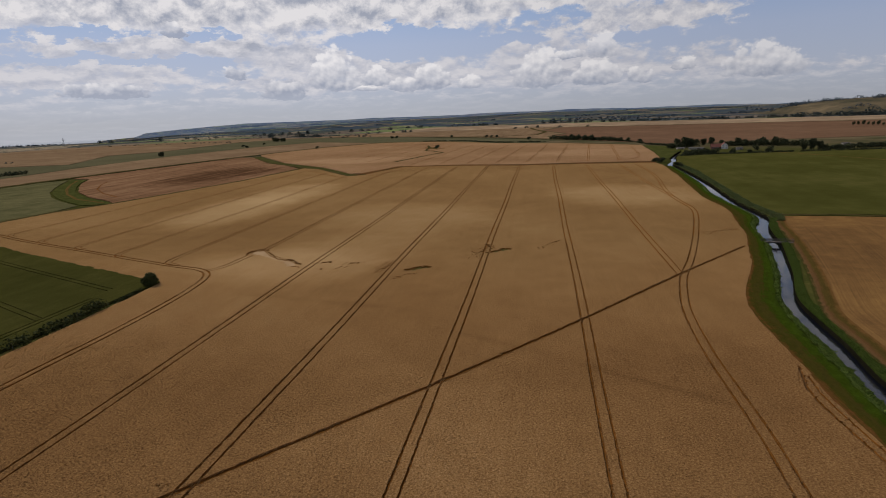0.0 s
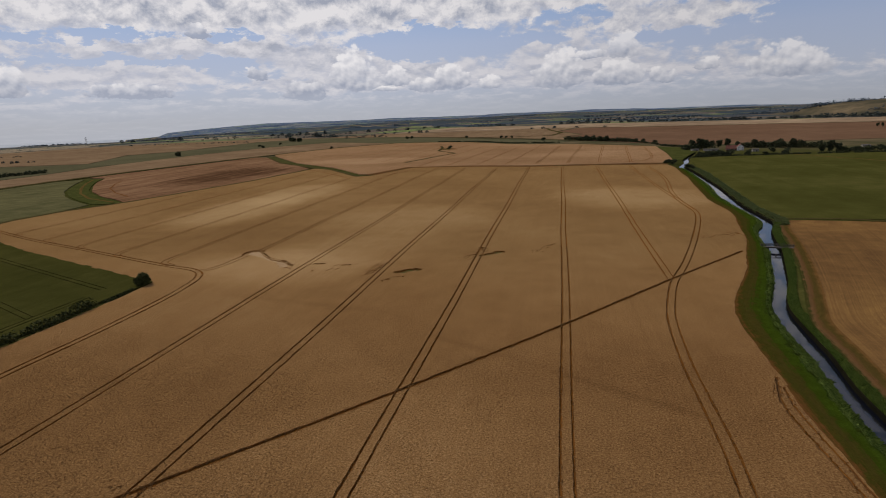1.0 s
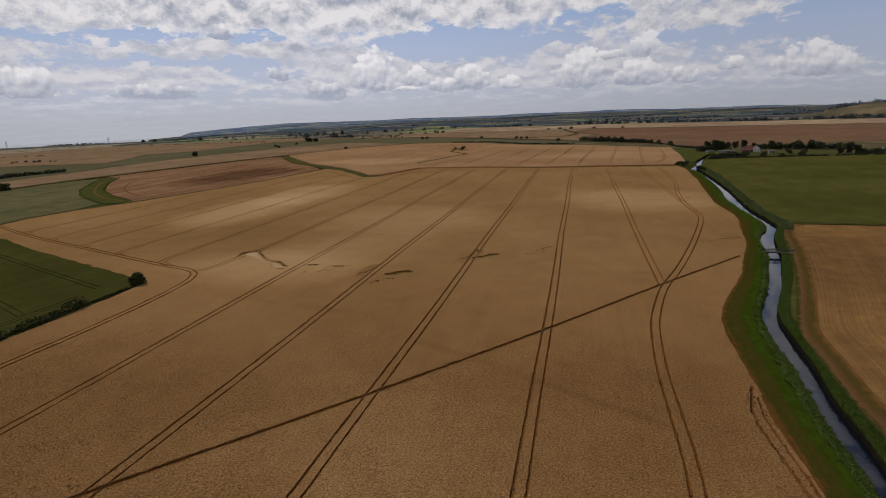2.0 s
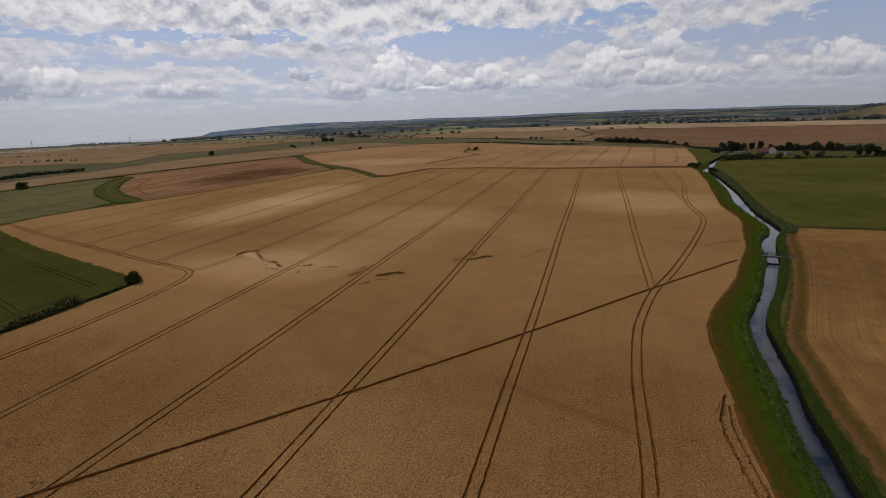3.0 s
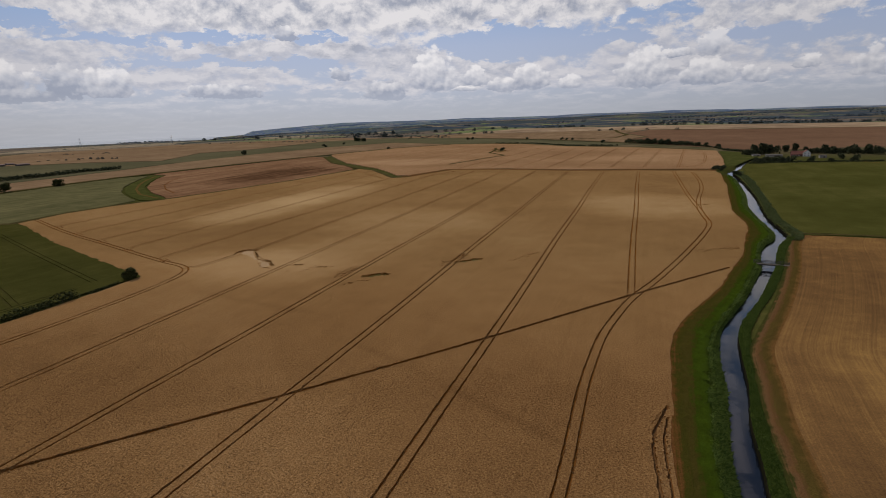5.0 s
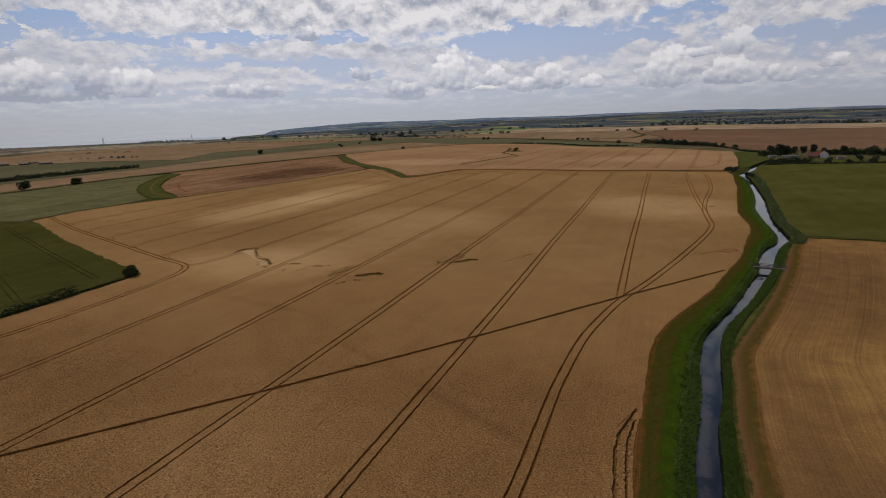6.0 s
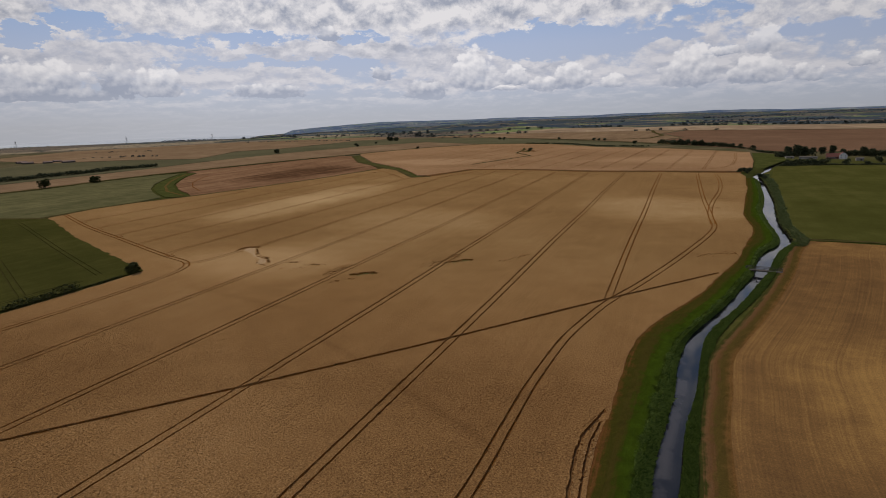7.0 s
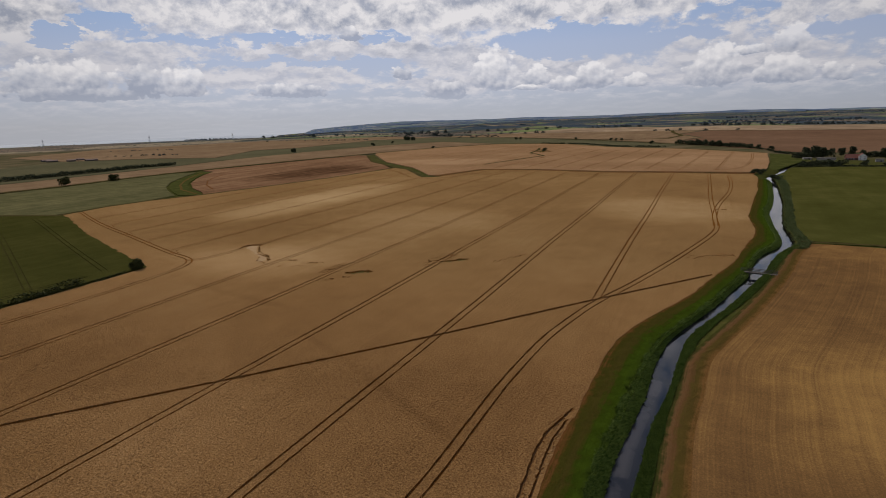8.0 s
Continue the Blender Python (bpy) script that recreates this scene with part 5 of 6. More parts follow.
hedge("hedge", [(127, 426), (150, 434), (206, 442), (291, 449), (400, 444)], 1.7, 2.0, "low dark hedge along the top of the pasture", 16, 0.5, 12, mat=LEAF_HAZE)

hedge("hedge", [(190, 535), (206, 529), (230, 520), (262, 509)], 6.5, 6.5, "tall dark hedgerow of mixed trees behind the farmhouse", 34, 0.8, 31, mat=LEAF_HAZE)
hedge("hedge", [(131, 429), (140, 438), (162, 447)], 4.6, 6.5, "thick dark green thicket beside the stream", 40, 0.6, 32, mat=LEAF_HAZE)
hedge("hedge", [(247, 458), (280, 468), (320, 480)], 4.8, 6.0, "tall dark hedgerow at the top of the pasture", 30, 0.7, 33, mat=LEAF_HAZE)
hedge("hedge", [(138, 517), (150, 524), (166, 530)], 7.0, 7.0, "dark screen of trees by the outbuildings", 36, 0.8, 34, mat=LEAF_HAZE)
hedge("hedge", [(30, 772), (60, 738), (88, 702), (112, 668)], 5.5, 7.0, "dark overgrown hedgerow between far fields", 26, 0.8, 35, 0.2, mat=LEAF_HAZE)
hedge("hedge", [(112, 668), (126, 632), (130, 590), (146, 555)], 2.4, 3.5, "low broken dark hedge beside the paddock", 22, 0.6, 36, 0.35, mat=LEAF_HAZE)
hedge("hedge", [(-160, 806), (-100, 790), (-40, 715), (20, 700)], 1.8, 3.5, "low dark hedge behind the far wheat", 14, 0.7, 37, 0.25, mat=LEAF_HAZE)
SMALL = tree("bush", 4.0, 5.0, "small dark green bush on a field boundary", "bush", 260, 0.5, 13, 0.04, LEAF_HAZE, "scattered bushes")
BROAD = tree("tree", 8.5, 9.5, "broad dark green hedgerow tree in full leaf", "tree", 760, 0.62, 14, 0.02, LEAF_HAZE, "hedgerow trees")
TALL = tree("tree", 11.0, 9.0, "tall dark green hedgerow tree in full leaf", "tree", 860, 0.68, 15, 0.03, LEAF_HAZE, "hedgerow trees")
plant(SMALL, 98.5, 374, 1.0)
plant(BROAD, 141, 437, 0.62, 40)
plant(TALL, 153, 521, 1.0, 10)


def spread(ob, spots, seed):
    rng = random.Random(seed)
    for x, y, s in spots:
        m = pose(x, y, land(x, y), 0, 0, rng.uniform(0, 360))
        c = copy_thing(ob, m)
        c.scale = (s, s, s * rng.uniform(0.9, 1.15))


# by the stream mouth, round the farmhouse, along the far hedges
spread(SMALL, [(103, 372, 1.0), (107.5, 343, 0.9), (109, 338, 0.8), (101.5, 377, 0.9), (132, 432, 1.0), (136, 437, 1.1), (186, 441, 1.0), (199, 468, 1.3), (-286, 688, 1.0), (-249, 963, 1.5), (-240, 960, 1.4),
               (-136, 933, 1.2), (-73, 891, 1.2), (-64, 885, 1.1), (-55, 880, 1.1), (-2, 772, 1.4), (-447, 861, 1.1), (-458, 809, 1.2), (-429, 767, 1.2), (130, 640, 1.2), (118, 655, 1.3), (-108, 620, 1.3)], 1)
spread(BROAD, [(134, 433, 0.55), (147, 440, 0.62), (152, 442, 0.58), (157, 444, 0.5), (173, 442, 0.62), (203, 447, 0.75), (208, 527, 0.95), (222, 521, 1.0), (238, 515, 1.0), (251, 511, 0.85), (262, 458, 0.6), (272, 462, 0.6), (282, 470, 0.6),
               (292, 474, 0.6), (304, 478, 0.6), (140, 519, 0.8), (168, 545, 0.85), (48, 741, 0.85), (56, 735, 0.95), (64, 727, 0.9), (72, 718, 0.85), (80, 706, 0.9), (88, 694, 0.7), (99, 680, 0.7), (111, 665, 0.7), (-460, 602, 0.85)], 2)
spread(TALL, [(147, 525, 0.85), (160, 527, 0.8), (176, 548, 0.75), (185, 552, 0.7), (189, 530, 0.65), (203, 529, 0.75), (232, 519, 0.8), (233, 458, 0.7), (240, 460, 0.82), (246, 459, 0.65),
              (-484, 985, 0.75), (-479, 980, 0.7), (-474, 978, 0.75), (-468, 976, 0.65), (-490, 990, 0.7), (-463, 971, 0.6), (-457, 968, 0.65)], 3)


def far_woods():
    """Tree belts and scattered thickets too far off to count."""
    rng = random.Random(77)
    places, sizes = [], []

    def clump(x, y, h, w, n):
        z0 = land(x, y)
        for _ in range(n):
            a, r = rng.uniform(0, 6.283), rng.random() ** 0.5
            z = h * (0.02 + 0.95 * rng.random() ** 1.2)
            k = (1 - (z / h) ** 2 * 0.7) ** 0.5
            places.append(Vector((x + math.cos(a) * r * w / 2 * k, y + math.sin(a) * r * w / 2 * k, z0 + z)))
            sizes.append(rng.uniform(0.15, 0.29) * h)

    def belt(a, b, gap, h, drop=0.2):
        a, b = Vector(a), Vector(b)
        n = int((b - a).length / gap)
        for k in range(n):
            p = a.lerp(b, k / n)
            thin = noise.noise(Vector((p.x, p.y, 2)) * 0.012)
            if rng.random() < drop * (1.3 - 2.2 * thin):
                continue
            p = p + Vector((rng.gauss(0, 4), rng.gauss(0, 7)))
            clump(p.x, p.y, h * rng.uniform(0.55, 1.0) * (1 + 0.5 * thin), h * rng.uniform(1.4, 2.6), 60)
    belt((-420, 1720), (40, 1735), 9, 6, 0.5)
    belt((40, 1730), (520, 1560), 8, 7, 0.34)
    belt((520, 1560), (900, 1420), 8, 10, 0.15)
    belt((640, 1560), (980, 1430), 9, 11, 0.2)
    belt((-420, 1290), (40, 1330), 26, 5, 0.6)
    belt((60, 1310), (430, 1200), 60, 5, 0.5)
    belt((-650, 1278), (-440, 1150), 20, 7, 0.4)
    belt((-900, 1180), (-560, 1330), 12, 3.2, 0.4)
    belt((-1100, 1250), (-400, 1600), 24, 7, 0.35)
    belt((-720, 520), (-630, 560), 6, 2.2, 0.3)
    belt((-900, 640), (-780, 690), 7, 2.2, 0.3)
    for k in range(26):
        a, r = radians(rng.uniform(-66, -18)), 1100 + 2300 * rng.random() ** 0.7
        x, y = C0.x + r * math.sin(a), C0.y + r * math.cos(a)
        w = rng.uniform(30, 190)
        belt((x - w, y + rng.uniform(-20, 20)), (x + w, y + rng.uniform(-20, 20)), 6, rng.uniform(1.5, 2.8) * (1 + r / 5000), rng.uniform(0.0, 0.25))
    for k in range(52):
        a, r = radians(rng.uniform(-17, 23)), 1900 + 2200 * rng.random()
        x, y = C0.x + r * math.sin(a), C0.y + r * math.cos(a)
        w = rng.uniform(25, 190)
        belt((x - w, y + rng.uniform(-60, 60)), (x + w, y + rng.uniform(-60, 60)), 10, rng.uniform(3, 6), rng.uniform(0.0, 0.3))
    for k in range(760):
        x, y = rng.uniform(600, 1700), rng.uniform(1420, 2200)
        if land(x, y) > 2 and noise.noise(Vector((x, y, 4)) * 0.005) > 0.04:
            clump(x, y, rng.uniform(6, 10), rng.uniform(16, 34), 26)
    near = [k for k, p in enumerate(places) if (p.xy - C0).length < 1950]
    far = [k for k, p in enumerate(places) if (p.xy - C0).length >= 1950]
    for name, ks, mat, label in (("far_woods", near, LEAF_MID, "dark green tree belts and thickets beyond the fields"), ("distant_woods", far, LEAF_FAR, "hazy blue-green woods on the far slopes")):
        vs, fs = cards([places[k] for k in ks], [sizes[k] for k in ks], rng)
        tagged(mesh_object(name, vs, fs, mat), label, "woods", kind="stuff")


far_woods()
POPLAR = tree("tree", 10.0, 6.0, "narrow dark tree in a roadside row on pale stubble", "tree", 420, 0.7, 16, 0.10, LEAF_HAZE, "roadside row")
plant(POPLAR, 483, 914, 0.75)
spread(POPLAR, [(483 + 4.2 * k, 914 - 5.2 * k, 0.62 + 0.1 * (k % 3)) for k in range(1, 13)], 5)


def blades(name, lines, count, h, size, mat, label, category, seed, lean=0.25, ragged=(0.0, 0.0)):
    """Upright tapering blades, thick as a bed, between two lines (left, right, z at left, z at right), straying past either side."""
    rng = random.Random(seed)
    vs, fs = [], []
    left, right, zl, zr, y0, y1 = lines
    for _ in range(count):
        y = y0 + (y1 - y0) * rng.random() ** 1.7
        a, b = at_y(left, y), at_y(right, y)
        stray = max(0.0, noise.noise(Vector((0.0, y * 0.16, seed))) + 0.25) + 0.25 * rng.random()
        t = -ragged[0] * stray + rng.random() * (1 + (ragged[0] + ragged[1]) * stray)
        p = a.lerp(b, t)
        t = min(1.0, max(0.0, t))
        hh = h * rng.uniform(0.5, 1.15) * (0.75 + 0.5 * noise.noise(Vector((p.x, p.y, seed)) * 0.5))
        z = zl + (zr - zl) * t
        w = size * rng.uniform(0.6, 1.3) * (1 + max(0, y) / 140)
        d = rng.uniform(0, 6.283)
        c, s = math.cos(d) * w, math.sin(d) * w
        tip = (p.x + rng.gauss(0, lean) * hh, p.y + rng.gauss(0, lean) * hh, z + hh)
        k = len(vs)
        vs += [(p.x - c, p.y - s, z - 0.1), (p.x + c, p.y + s, z - 0.1), (p.x + c * 0.8 + s * 0.4, p.y + s * 0.8 - c * 0.4, z + hh * 0.6), tip]
        fs += [(k, k + 1, k + 2), (k, k + 2, k + 3)]
    return tagged(mesh_object(name, vs, fs, mat), label, category, kind="stuff")


SHIFT = Vector((0.3, 0))
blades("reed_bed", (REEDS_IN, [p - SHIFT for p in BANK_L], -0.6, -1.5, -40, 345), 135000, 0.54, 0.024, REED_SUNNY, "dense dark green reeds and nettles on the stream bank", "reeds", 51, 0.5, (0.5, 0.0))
OUTER = curved([(64.5, -150), (66, -100), (67.2, -60), (68.1, -30), (68.5, -18), (68.6, -8), (69, 4), (69.3, 20), (70.6, 34), (72.5, 44), (77, 61), (82, 75), (87, 92), (92, 114), (97.5, 132), (101.5, 147), (101, 176), (104, 213), (108, 262), (112, 320), (111.5, 345), (114, 366)], 8)
NARROW = [at_y(BANK_R, p.y).lerp(p, 0.60) for p in OUTER]
TOP_R = [p + Vector((0.15, 0)) for p in BANK_R]
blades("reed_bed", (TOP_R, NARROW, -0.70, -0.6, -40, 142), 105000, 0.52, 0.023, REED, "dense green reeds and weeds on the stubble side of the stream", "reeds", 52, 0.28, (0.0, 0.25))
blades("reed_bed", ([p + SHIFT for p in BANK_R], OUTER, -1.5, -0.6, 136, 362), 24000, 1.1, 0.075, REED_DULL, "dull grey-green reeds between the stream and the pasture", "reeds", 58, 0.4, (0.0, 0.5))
blades("reed_bed", (REEDS_IN, [p - SHIFT for p in BANK_L], -0.6, -1.5, -147, -40), 12000, 0.95, 0.13, REED, "dense dark green reeds and nettles on the stream bank", "reeds", 56)
blades("reed_bed", ([p + SHIFT for p in BANK_R], OUTER, -1.5, -0.6, -147, -40), 14000, 1.05, 0.13, REED, "dense green reeds and weeds on the stubble side of the stream", "reeds", 57)
blades("grass_tufts", ([p.lerp(at_y(REEDS_IN, p.y), 0.5) for p in EDGE], REEDS_IN, -0.48, -0.45, -40, 160), 20000, 0.24, 0.08, TUFT, "short bright green grass tufts on the bank", "grass", 53, 0.5)


def wheat_ears():
    """Standing heads of the nearest wheat in uneven tussocks, off the ruts."""
    rng = np.random.default_rng(9)
    n = 330000
    x = np.round(rng.uniform(-82, 56.2, n) / 0.5) * 0.5 + rng.normal(0, 0.17, n)
    y = -50 + 140 * rng.random(n) ** 1.25
    keep = np.ones(n, bool)
    for c in (-48.7, -24.5, -0.4, 24.2):
        d = np.abs(x - c - 0.16 * np.sin(y * 0.045 + c))
        keep &= np.abs(d - 0.8) > 0.32
    px, py = np.array([-60, -25.5, 0, 24, 49.5, 74]), np.array([-74, -30.5, 0, 30.2, 64, 95])
    keep &= np.abs(x - np.interp(y, py, px)) > 0.72
    hx = np.interp(y, [-50, -12, 2, 16, 35, 48, 62, 80, 111], [42.5, 43.4, 43.4, 43.5, 44.7, 46.8, 49.9, 55.8, 64.4])
    keep &= np.abs(np.abs(x - hx) - 0.8) > 0.34
    keep &= np.abs(np.abs(x + 70.4) - 0.8) > 0.5
    for lx, ly in (([55.2, 54.8, 54.2, 53.7, 53.45, 53.7, 54.7, 55.6], [-40, -22, -12, -6.5, -1.5, 2.5, 7, 10.4]), ([55.8, 55.5, 55.1, 54.8, 55.0, 55.5], [-20, -12, -6.5, -1.5, 3, 7])):
        keep &= (np.abs(x - np.interp(y, ly, lx)) > 0.30) | (y > 10.5)
    keep &= (x < 55.5) | (y > 9)
    keep &= ~((y > 52) & (x < -8)) | (rng.random(n) < np.clip((64 - y) / 12, 0, 1))
    keep &= (x < 56) | (y < 44)
    keep &= rng.random(n) < np.clip((90 - y) / 50, 0, 1)
    x, y = x[keep], y[keep]
    m = len(x)
    s = rng.uniform(0.13, 0.25, m)
    a = rng.uniform(0, 6.283, m)
    v = np.empty((m, 4, 3))
    for k in range(3):
        v[:, k, 0], v[:, k, 1], v[:, k, 2] = x + s * np.cos(a + k * 2.094), y + s * np.sin(a + k * 2.094), -0.04
    v[:, 3, 0], v[:, 3, 1], v[:, 3, 2] = x + rng.normal(0, 0.07, m), y + rng.normal(0, 0.07, m), rng.uniform(0.01, 0.085, m) * np.clip((72 - y) / 62, 0.3, 1)
    i = np.arange(m)[:, None] * 4
    f = np.concatenate([i + [0, 1, 3], i + [1, 2, 3], i + [2, 0, 3]])
    tagged(mesh_object("wheat_ears", v.reshape(-1, 3).tolist(), f.tolist(), WHEAT), "uneven golden heads of standing wheat", "wheat", kind="stuff")


wheat_ears()


def broken_stalks():
    """Bent and broken stems that hang into the footpath and the wheel ruts and fray their edges."""
    rng = np.random.default_rng(12)
    px, py = np.array([-81, -60, -25.5, 0, 24, 49.5, 74]), np.array([-101, -74, -30.5, 0, 30.2, 64, 95])
    xs, ys = [], []
    t = rng.random(9000) ** 0.9
    y = -60 + 154 * t
    side = rng.choice([-1.0, 1.0], len(y))
    xs.append(np.interp(y, py, px) + side * (0.53 + rng.normal(0, 0.11, len(y))) * 0.79)
    ys.append(y - side * 0.47 * 0.61)
    for c in (-48.7, -24.5, -0.4, 24.2):
        y = -50 + 150 * rng.random(2800) ** 1.2
        xs.append(c + 0.16 * np.sin(y * 0.045 + c) + rng.choice([-1.0, 1.0], len(y)) * (0.8 + rng.choice([-1.0, 1.0], len(y)) * (0.21 + rng.normal(0, 0.05, len(y)))))
        ys.append(y)
    y = -50 + 160 * rng.random(3600) ** 1.2
    hx = np.interp(y, [-50, -12, 2, 16, 35, 48, 62, 80, 111], [42.5, 43.4, 43.4, 43.5, 44.7, 46.8, 49.9, 55.8, 64.4])
    xs.append(hx + rng.choice([-1.0, 1.0], len(y)) * (0.8 + rng.choice([-1.0, 1.0], len(y)) * (0.22 + rng.normal(0, 0.06, len(y)))))
    ys.append(y)
    x, y = np.concatenate(xs), np.concatenate(ys)
    m = len(x)
    s, a = rng.uniform(0.05, 0.13, m), rng.uniform(0, 6.283, m)
    v = np.empty((m, 4, 3))
    for k in range(3):
        v[:, k, 0], v[:, k, 1], v[:, k, 2] = x + s * np.cos(a + k * 2.094), y + s * np.sin(a + k * 2.094), -0.16
    v[:, 3, 0], v[:, 3, 1], v[:, 3, 2] = x + rng.normal(0, 0.12, m), y + rng.normal(0, 0.12, m), rng.uniform(-0.03, 0.13, m)
    i = np.arange(m)[:, None] * 4
    f = np.concatenate([i + [0, 1, 3], i + [1, 2, 3], i + [2, 0, 3]])
    tagged(mesh_object("broken_stalks", v.reshape(-1, 3).tolist(), f.tolist(), WHEAT), "bent and broken wheat stems fraying the edges of path and ruts", "stalks", kind="stuff")


broken_stalks()


# ---------- the farmhouse and sheds ----------
def gable_block(parent, wall_name, roof_name, at, size, rise, rz, wall, roof, over=0.35):
    """Four walls with two gables, and a roof of two slopes with thickness."""
    lx, ly, h = size
    bm = bmesh.new()
    a, b = lx / 2, ly / 2
    v = [bm.verts.new(q) for q in ((-a, -b, -0.3), (a, -b, -0.3), (a, b, -0.3), (-a, b, -0.3), (-a, -b, h), (a, -b, h), (a, b, h), (-a, b, h), (-a, 0, h + rise), (a, 0, h + rise))]
    for f in ((0, 1, 5, 4), (2, 3, 7, 6), (1, 2, 6, 9, 5), (3, 0, 4, 8, 7), (3, 2, 1, 0)):
        bm.faces.new([v[k] for k in f])
    m = pose(*at, 0, 0, rz)
    bmesh.ops.transform(bm, matrix=m, verts=bm.verts)
    part(wall_name, bm, wall, parent)
    bm = bmesh.new()
    e = over
    dz = rise * e / b
    q = [(-a - e, -b - e, h - dz), (a + e, -b - e, h - dz), (a + e, 0, h + rise), (-a - e, 0, h + rise), (-a - e, b + e, h - dz), (a + e, b + e, h - dz)]
    lo = [bm.verts.new((x, y, z + 0.02)) for x, y, z in q]
    hi = [bm.verts.new((x, y, z + 0.22)) for x, y, z in q]
    for f in ((0, 1, 2, 3), (3, 2, 5, 4)):
        bm.faces.new([hi[k] for k in f])
        bm.faces.new([lo[k] for k in reversed(f)])
    for k, j in ((0, 1), (1, 2), (2, 5), (5, 4), (4, 3), (3, 0)):
        bm.faces.new((lo[k], lo[j], hi[j], hi[k]))
    bmesh.ops.transform(bm, matrix=m, verts=bm.verts)
    part(roof_name, bm, roof, parent)
    return m


def window(parent, m, at, w, h, ry=0):
    """A glazed window set in a white frame, facing -y of the block."""
    bm = bmesh.new()
    for dx, dz, sx, sz in ((-w / 2, 0, 0.1, h), (w / 2, 0, 0.1, h), (0, -h / 2, w + 0.2, 0.12), (0, h / 2, w + 0.1, 0.1), (0, 0, 0.06, h)):
        box(bm, (sx, 0.12, sz), (dx, 0, dz))
    bmesh.ops.transform(bm, matrix=m @ pose(*at, 0, 0, ry), verts=bm.verts)
    fr = part("window", bm, RENDERED, parent)
    bm = box(bmesh.new(), (w, 0.05, h), (0, 0.02, 0))
    bmesh.ops.transform(bm, matrix=m @ pose(*at, 0, 0, ry), verts=bm.verts)
    part("pane", bm, DARKGLASS, fr)


def chimney(parent, m, at):
    bm = box(bmesh.new(), (0.9, 0.7, 1.8), (0, 0, 0), bevel=0.04)
    box(bm, (1.1, 0.9, 0.2), (0, 0, 0.85))
    for dx in (-0.22, 0.22):
        limb(bm, (dx, 0, 0.9), (dx, 0, 1.4), 0.13, 0.1)
    bmesh.ops.transform(bm, matrix=m @ pose(*at), verts=bm.verts)
    part("chimney", bm, BRICK, parent)


def farmhouse():
    root = tagged(new("farmhouse"), "white-walled farmhouse with a red tiled roof among trees", "house")
    root.location = (178, 500, -0.6)
    root.scale = (0.70, 0.70, 0.70)
    m = gable_block(root, "wall", "roof", (6, 0, 0), (6.5, 8, 4.6), 3.0, 90, RENDERED, ROOFTILE)
    for x, z in ((-2, 1.5), (2, 1.5), (-2, 3.8), (2, 3.8)):
        window(root, m, (-3.31, x, z), 1.1, 1.2, -90)
    chimney(root, m, (2.0, 0.0, 7.9))
    m = gable_block(root, "wall", "roof", (-3.5, 1.5, 0), (13, 7.5, 2.6), 3.8, 0, BRICK, ROOFTILE)
    for x in (-4.5, -1.5, 1.5):
        window(root, m, (x, -3.81, 1.4), 1.1, 1.0)
    chimney(root, m, (-4.0, 0.0, 6.9))
    return root


farmhouse()


def shed(x, y, size, rise, rz, roof, wall, label):
    root = tagged(new("shed"), label, "shed")
    root.location = (x, y, land(x, y))
    m = gable_block(root, "wall", "roof", (0, 0, 0), size, rise, rz, wall, roof, 0.25)
    bm = box(bmesh.new(), (size[0] * 0.22, 0.08, size[2] * 0.8), (0, 0, 0))
    bmesh.ops.transform(bm, matrix=m @ pose(size[0] * 0.15, -size[1] / 2 - 0.03, size[2] * 0.4), verts=bm.verts)
    part("door", bm, TIMBER, root)
    return root


shed(158, 500, (13, 5, 1.3), 0.5, -12, SHEETING, BOARDING, "long low pale outbuilding beside the farmhouse")
shed(145, 505, (6, 4, 1.3), 0.4, 10, SHEETING, BOARDING, "small pale outbuilding among trees")
shed(281, 493, (6, 4, 2.3), 0.8, 5, SHEETING, BOARDING, "small white field shelter by the far hedge")
shed(190, 482, (5, 3, 1.8), 0.5, 0, SHEETING, BOARDING, "small pale garden shed near the farmhouse")
for k, (x, y, sx) in enumerate(((-712, 425, 18), (-690, 436, 14), (-668, 448, 20), (-735, 432, 16), (-700, 455, 12))):
    shed(x, y, (sx * 0.7, 7, 1.6), 0.9, 62 + 4 * k, BRICK, TIMBER, "long low brown farm building on the marsh")


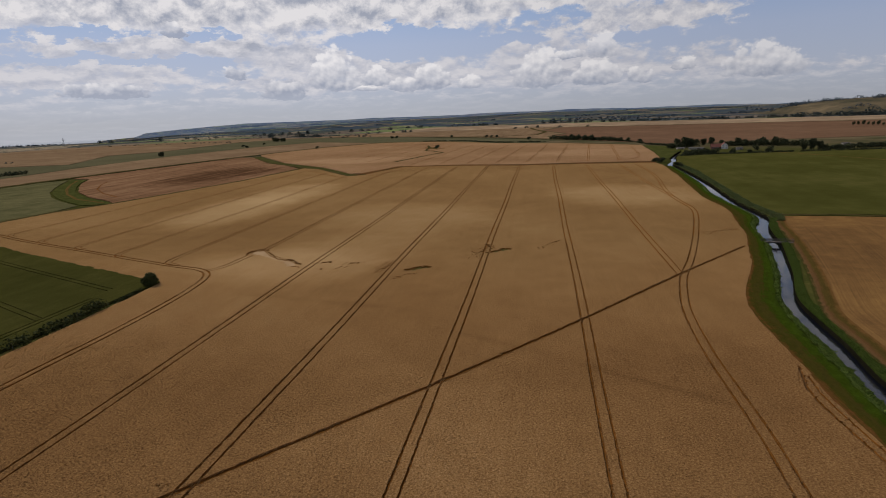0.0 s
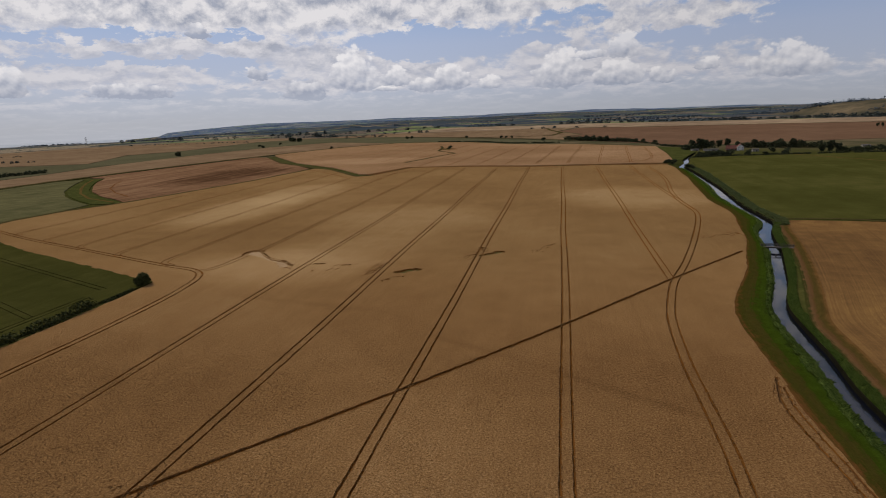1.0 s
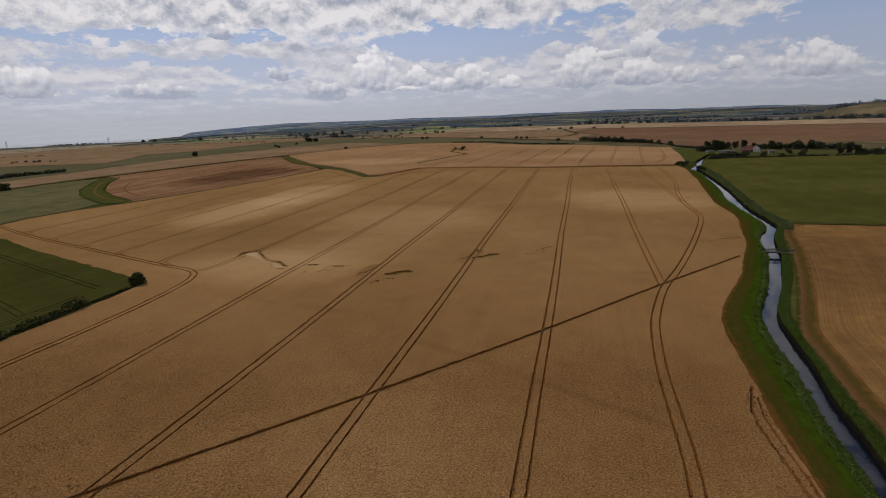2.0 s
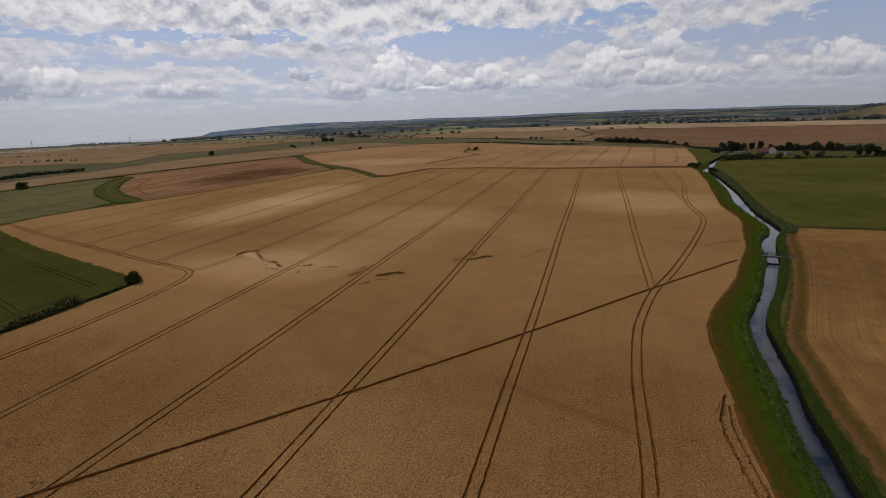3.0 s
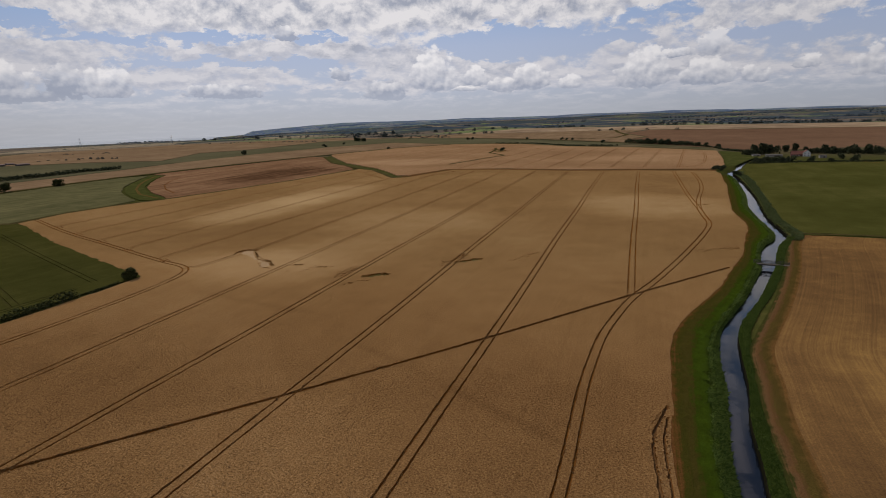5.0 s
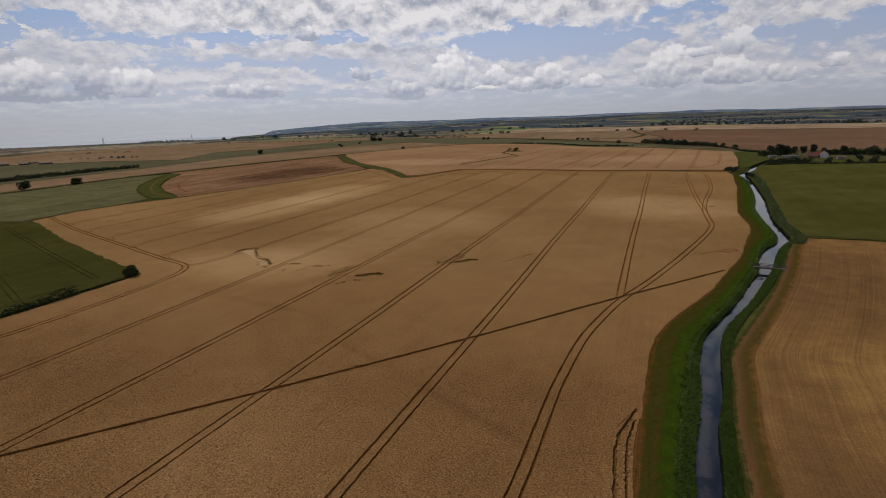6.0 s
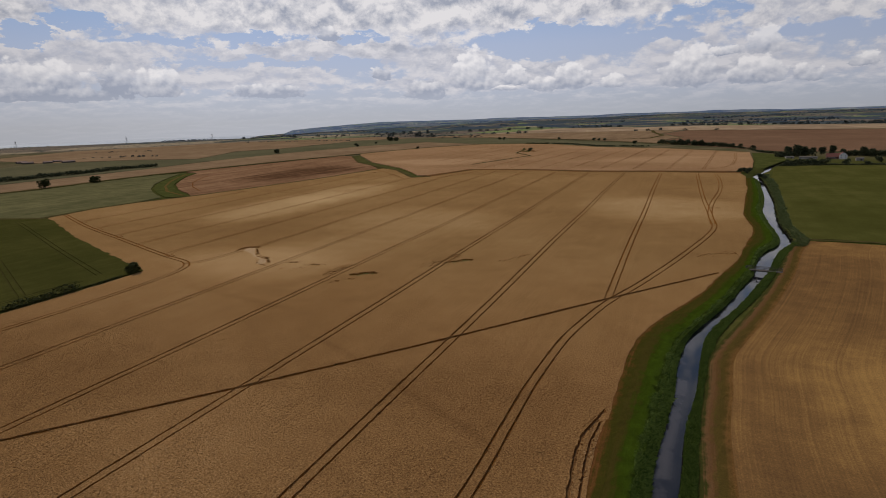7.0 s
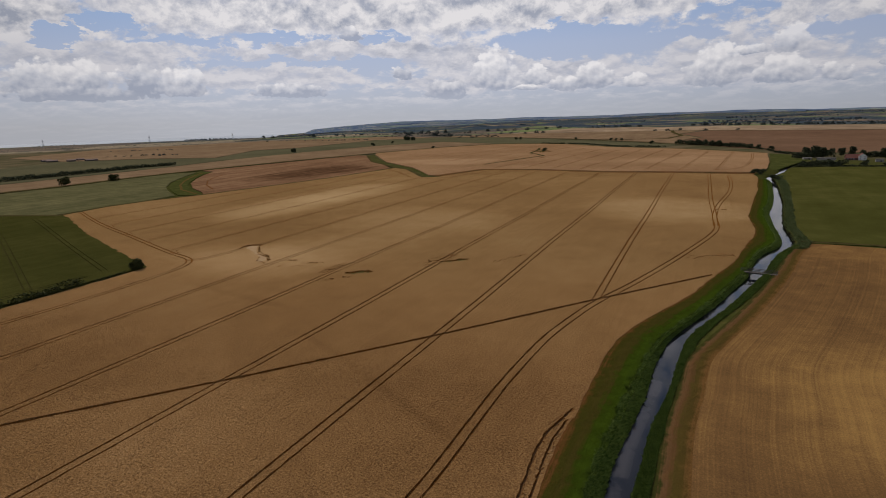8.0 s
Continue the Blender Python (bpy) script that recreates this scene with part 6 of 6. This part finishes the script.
def pylon(x, y, h, label):
    """Lattice mast: four raking legs, ties and three cross arms."""
    root = tagged(new("pylon"), label, "pylon", "pylons")
    root.location = (x, y, land(x, y))
    b, t = h * 0.10, h * 0.02
    for sx in (-1, 1):
        for sy in (-1, 1):
            bm = bmesh.new()
            limb(bm, (sx * b, sy * b, -0.3), (sx * t, sy * t, h), 0.13, 0.09)
            part("leg", bm, STEEL, root)
    for k in range(5):
        z0, z1 = h * k / 6, h * (k + 1) / 6
        u0, u1 = b + (t - b) * k / 6, b + (t - b) * (k + 1) / 6
        for s in (-1, 1):
            for q in (-1, 1):
                bm = bmesh.new()
                limb(bm, (-q * u0, s * u0, z0), (q * u1, s * u1, z1), 0.06, 0.06)
                part("brace", bm, STEEL, root)
    for z, w in ((0.7, 0.17), (0.82, 0.2), (0.93, 0.14)):
        bm = bmesh.new()
        limb(bm, (-h * w, 0, h * z), (h * w, 0, h * z), 0.09, 0.09)
        limb(bm, (-h * w, 0, h * z), (0, 0, h * (z + 0.05)), 0.1, 0.1)
        limb(bm, (h * w, 0, h * z), (0, 0, h * (z + 0.05)), 0.1, 0.1)
        part("cross_arm", bm, STEEL, root)


for x, y in ((-1330, 800), (-1230, 1004), (-1033, 1087)):
    pylon(x, y, 19, "thin grey lattice pylon on the distant marsh")


# ---------- footbridge over the stream ----------
def footbridge():
    root = tagged(new("footbridge"), "weathered grey timber footbridge with rails over the stream", "bridge")
    root.location = (85.2, 102.0, -0.35)
    root.rotation_euler = (0, 0, radians(-10))
    for s in (-1, 1):
        part("beam", box(bmesh.new(), (9.0, 0.18, 0.28), (0, s * 0.5, -0.2), bevel=0.02), TIMBER, root)
        for x in (-4.2, -2.1, 0, 2.1, 4.2):
            part("post", box(bmesh.new(), (0.1, 0.1, 1.0), (x, s * 0.62, 0.33), bevel=0.015), TIMBER, root)
        for z in (0.42, 0.78):
            part("rail", box(bmesh.new(), (8.8, 0.07, 0.11), (0, s * 0.70, z), bevel=0.01), TIMBER, root)
    for k in range(22):
        part("plank", box(bmesh.new(), (0.36, 1.2, 0.05), (-4.2 + k * 0.4, 0, -0.03 + 0.008 * (k % 2)), bevel=0.01), TIMBER, root)
    for x in (-2.2, 2.4):
        for s in (-1, 1):
            part("pile", box(bmesh.new(), (0.16, 0.16, 2.6), (x, s * 0.42, -1.6), bevel=0.02), TIMBER, root)


footbridge()
stake = bmesh.new()
limb(stake, (0, 0, -0.9), (0, 0, 0.75), 0.10, 0.07)
box(stake, (0.5, 0.08, 0.12), (0.05, 0, 0.5), 20, bevel=0.02)
me = bpy.data.meshes.new("stake")
stake.to_mesh(me)
stake.free()
me.materials.append(TIMBER)
tagged(new("stake", me), "dark weathered timber stake standing in the stream", "stake").location = (83.0, 96.0, -1.7)
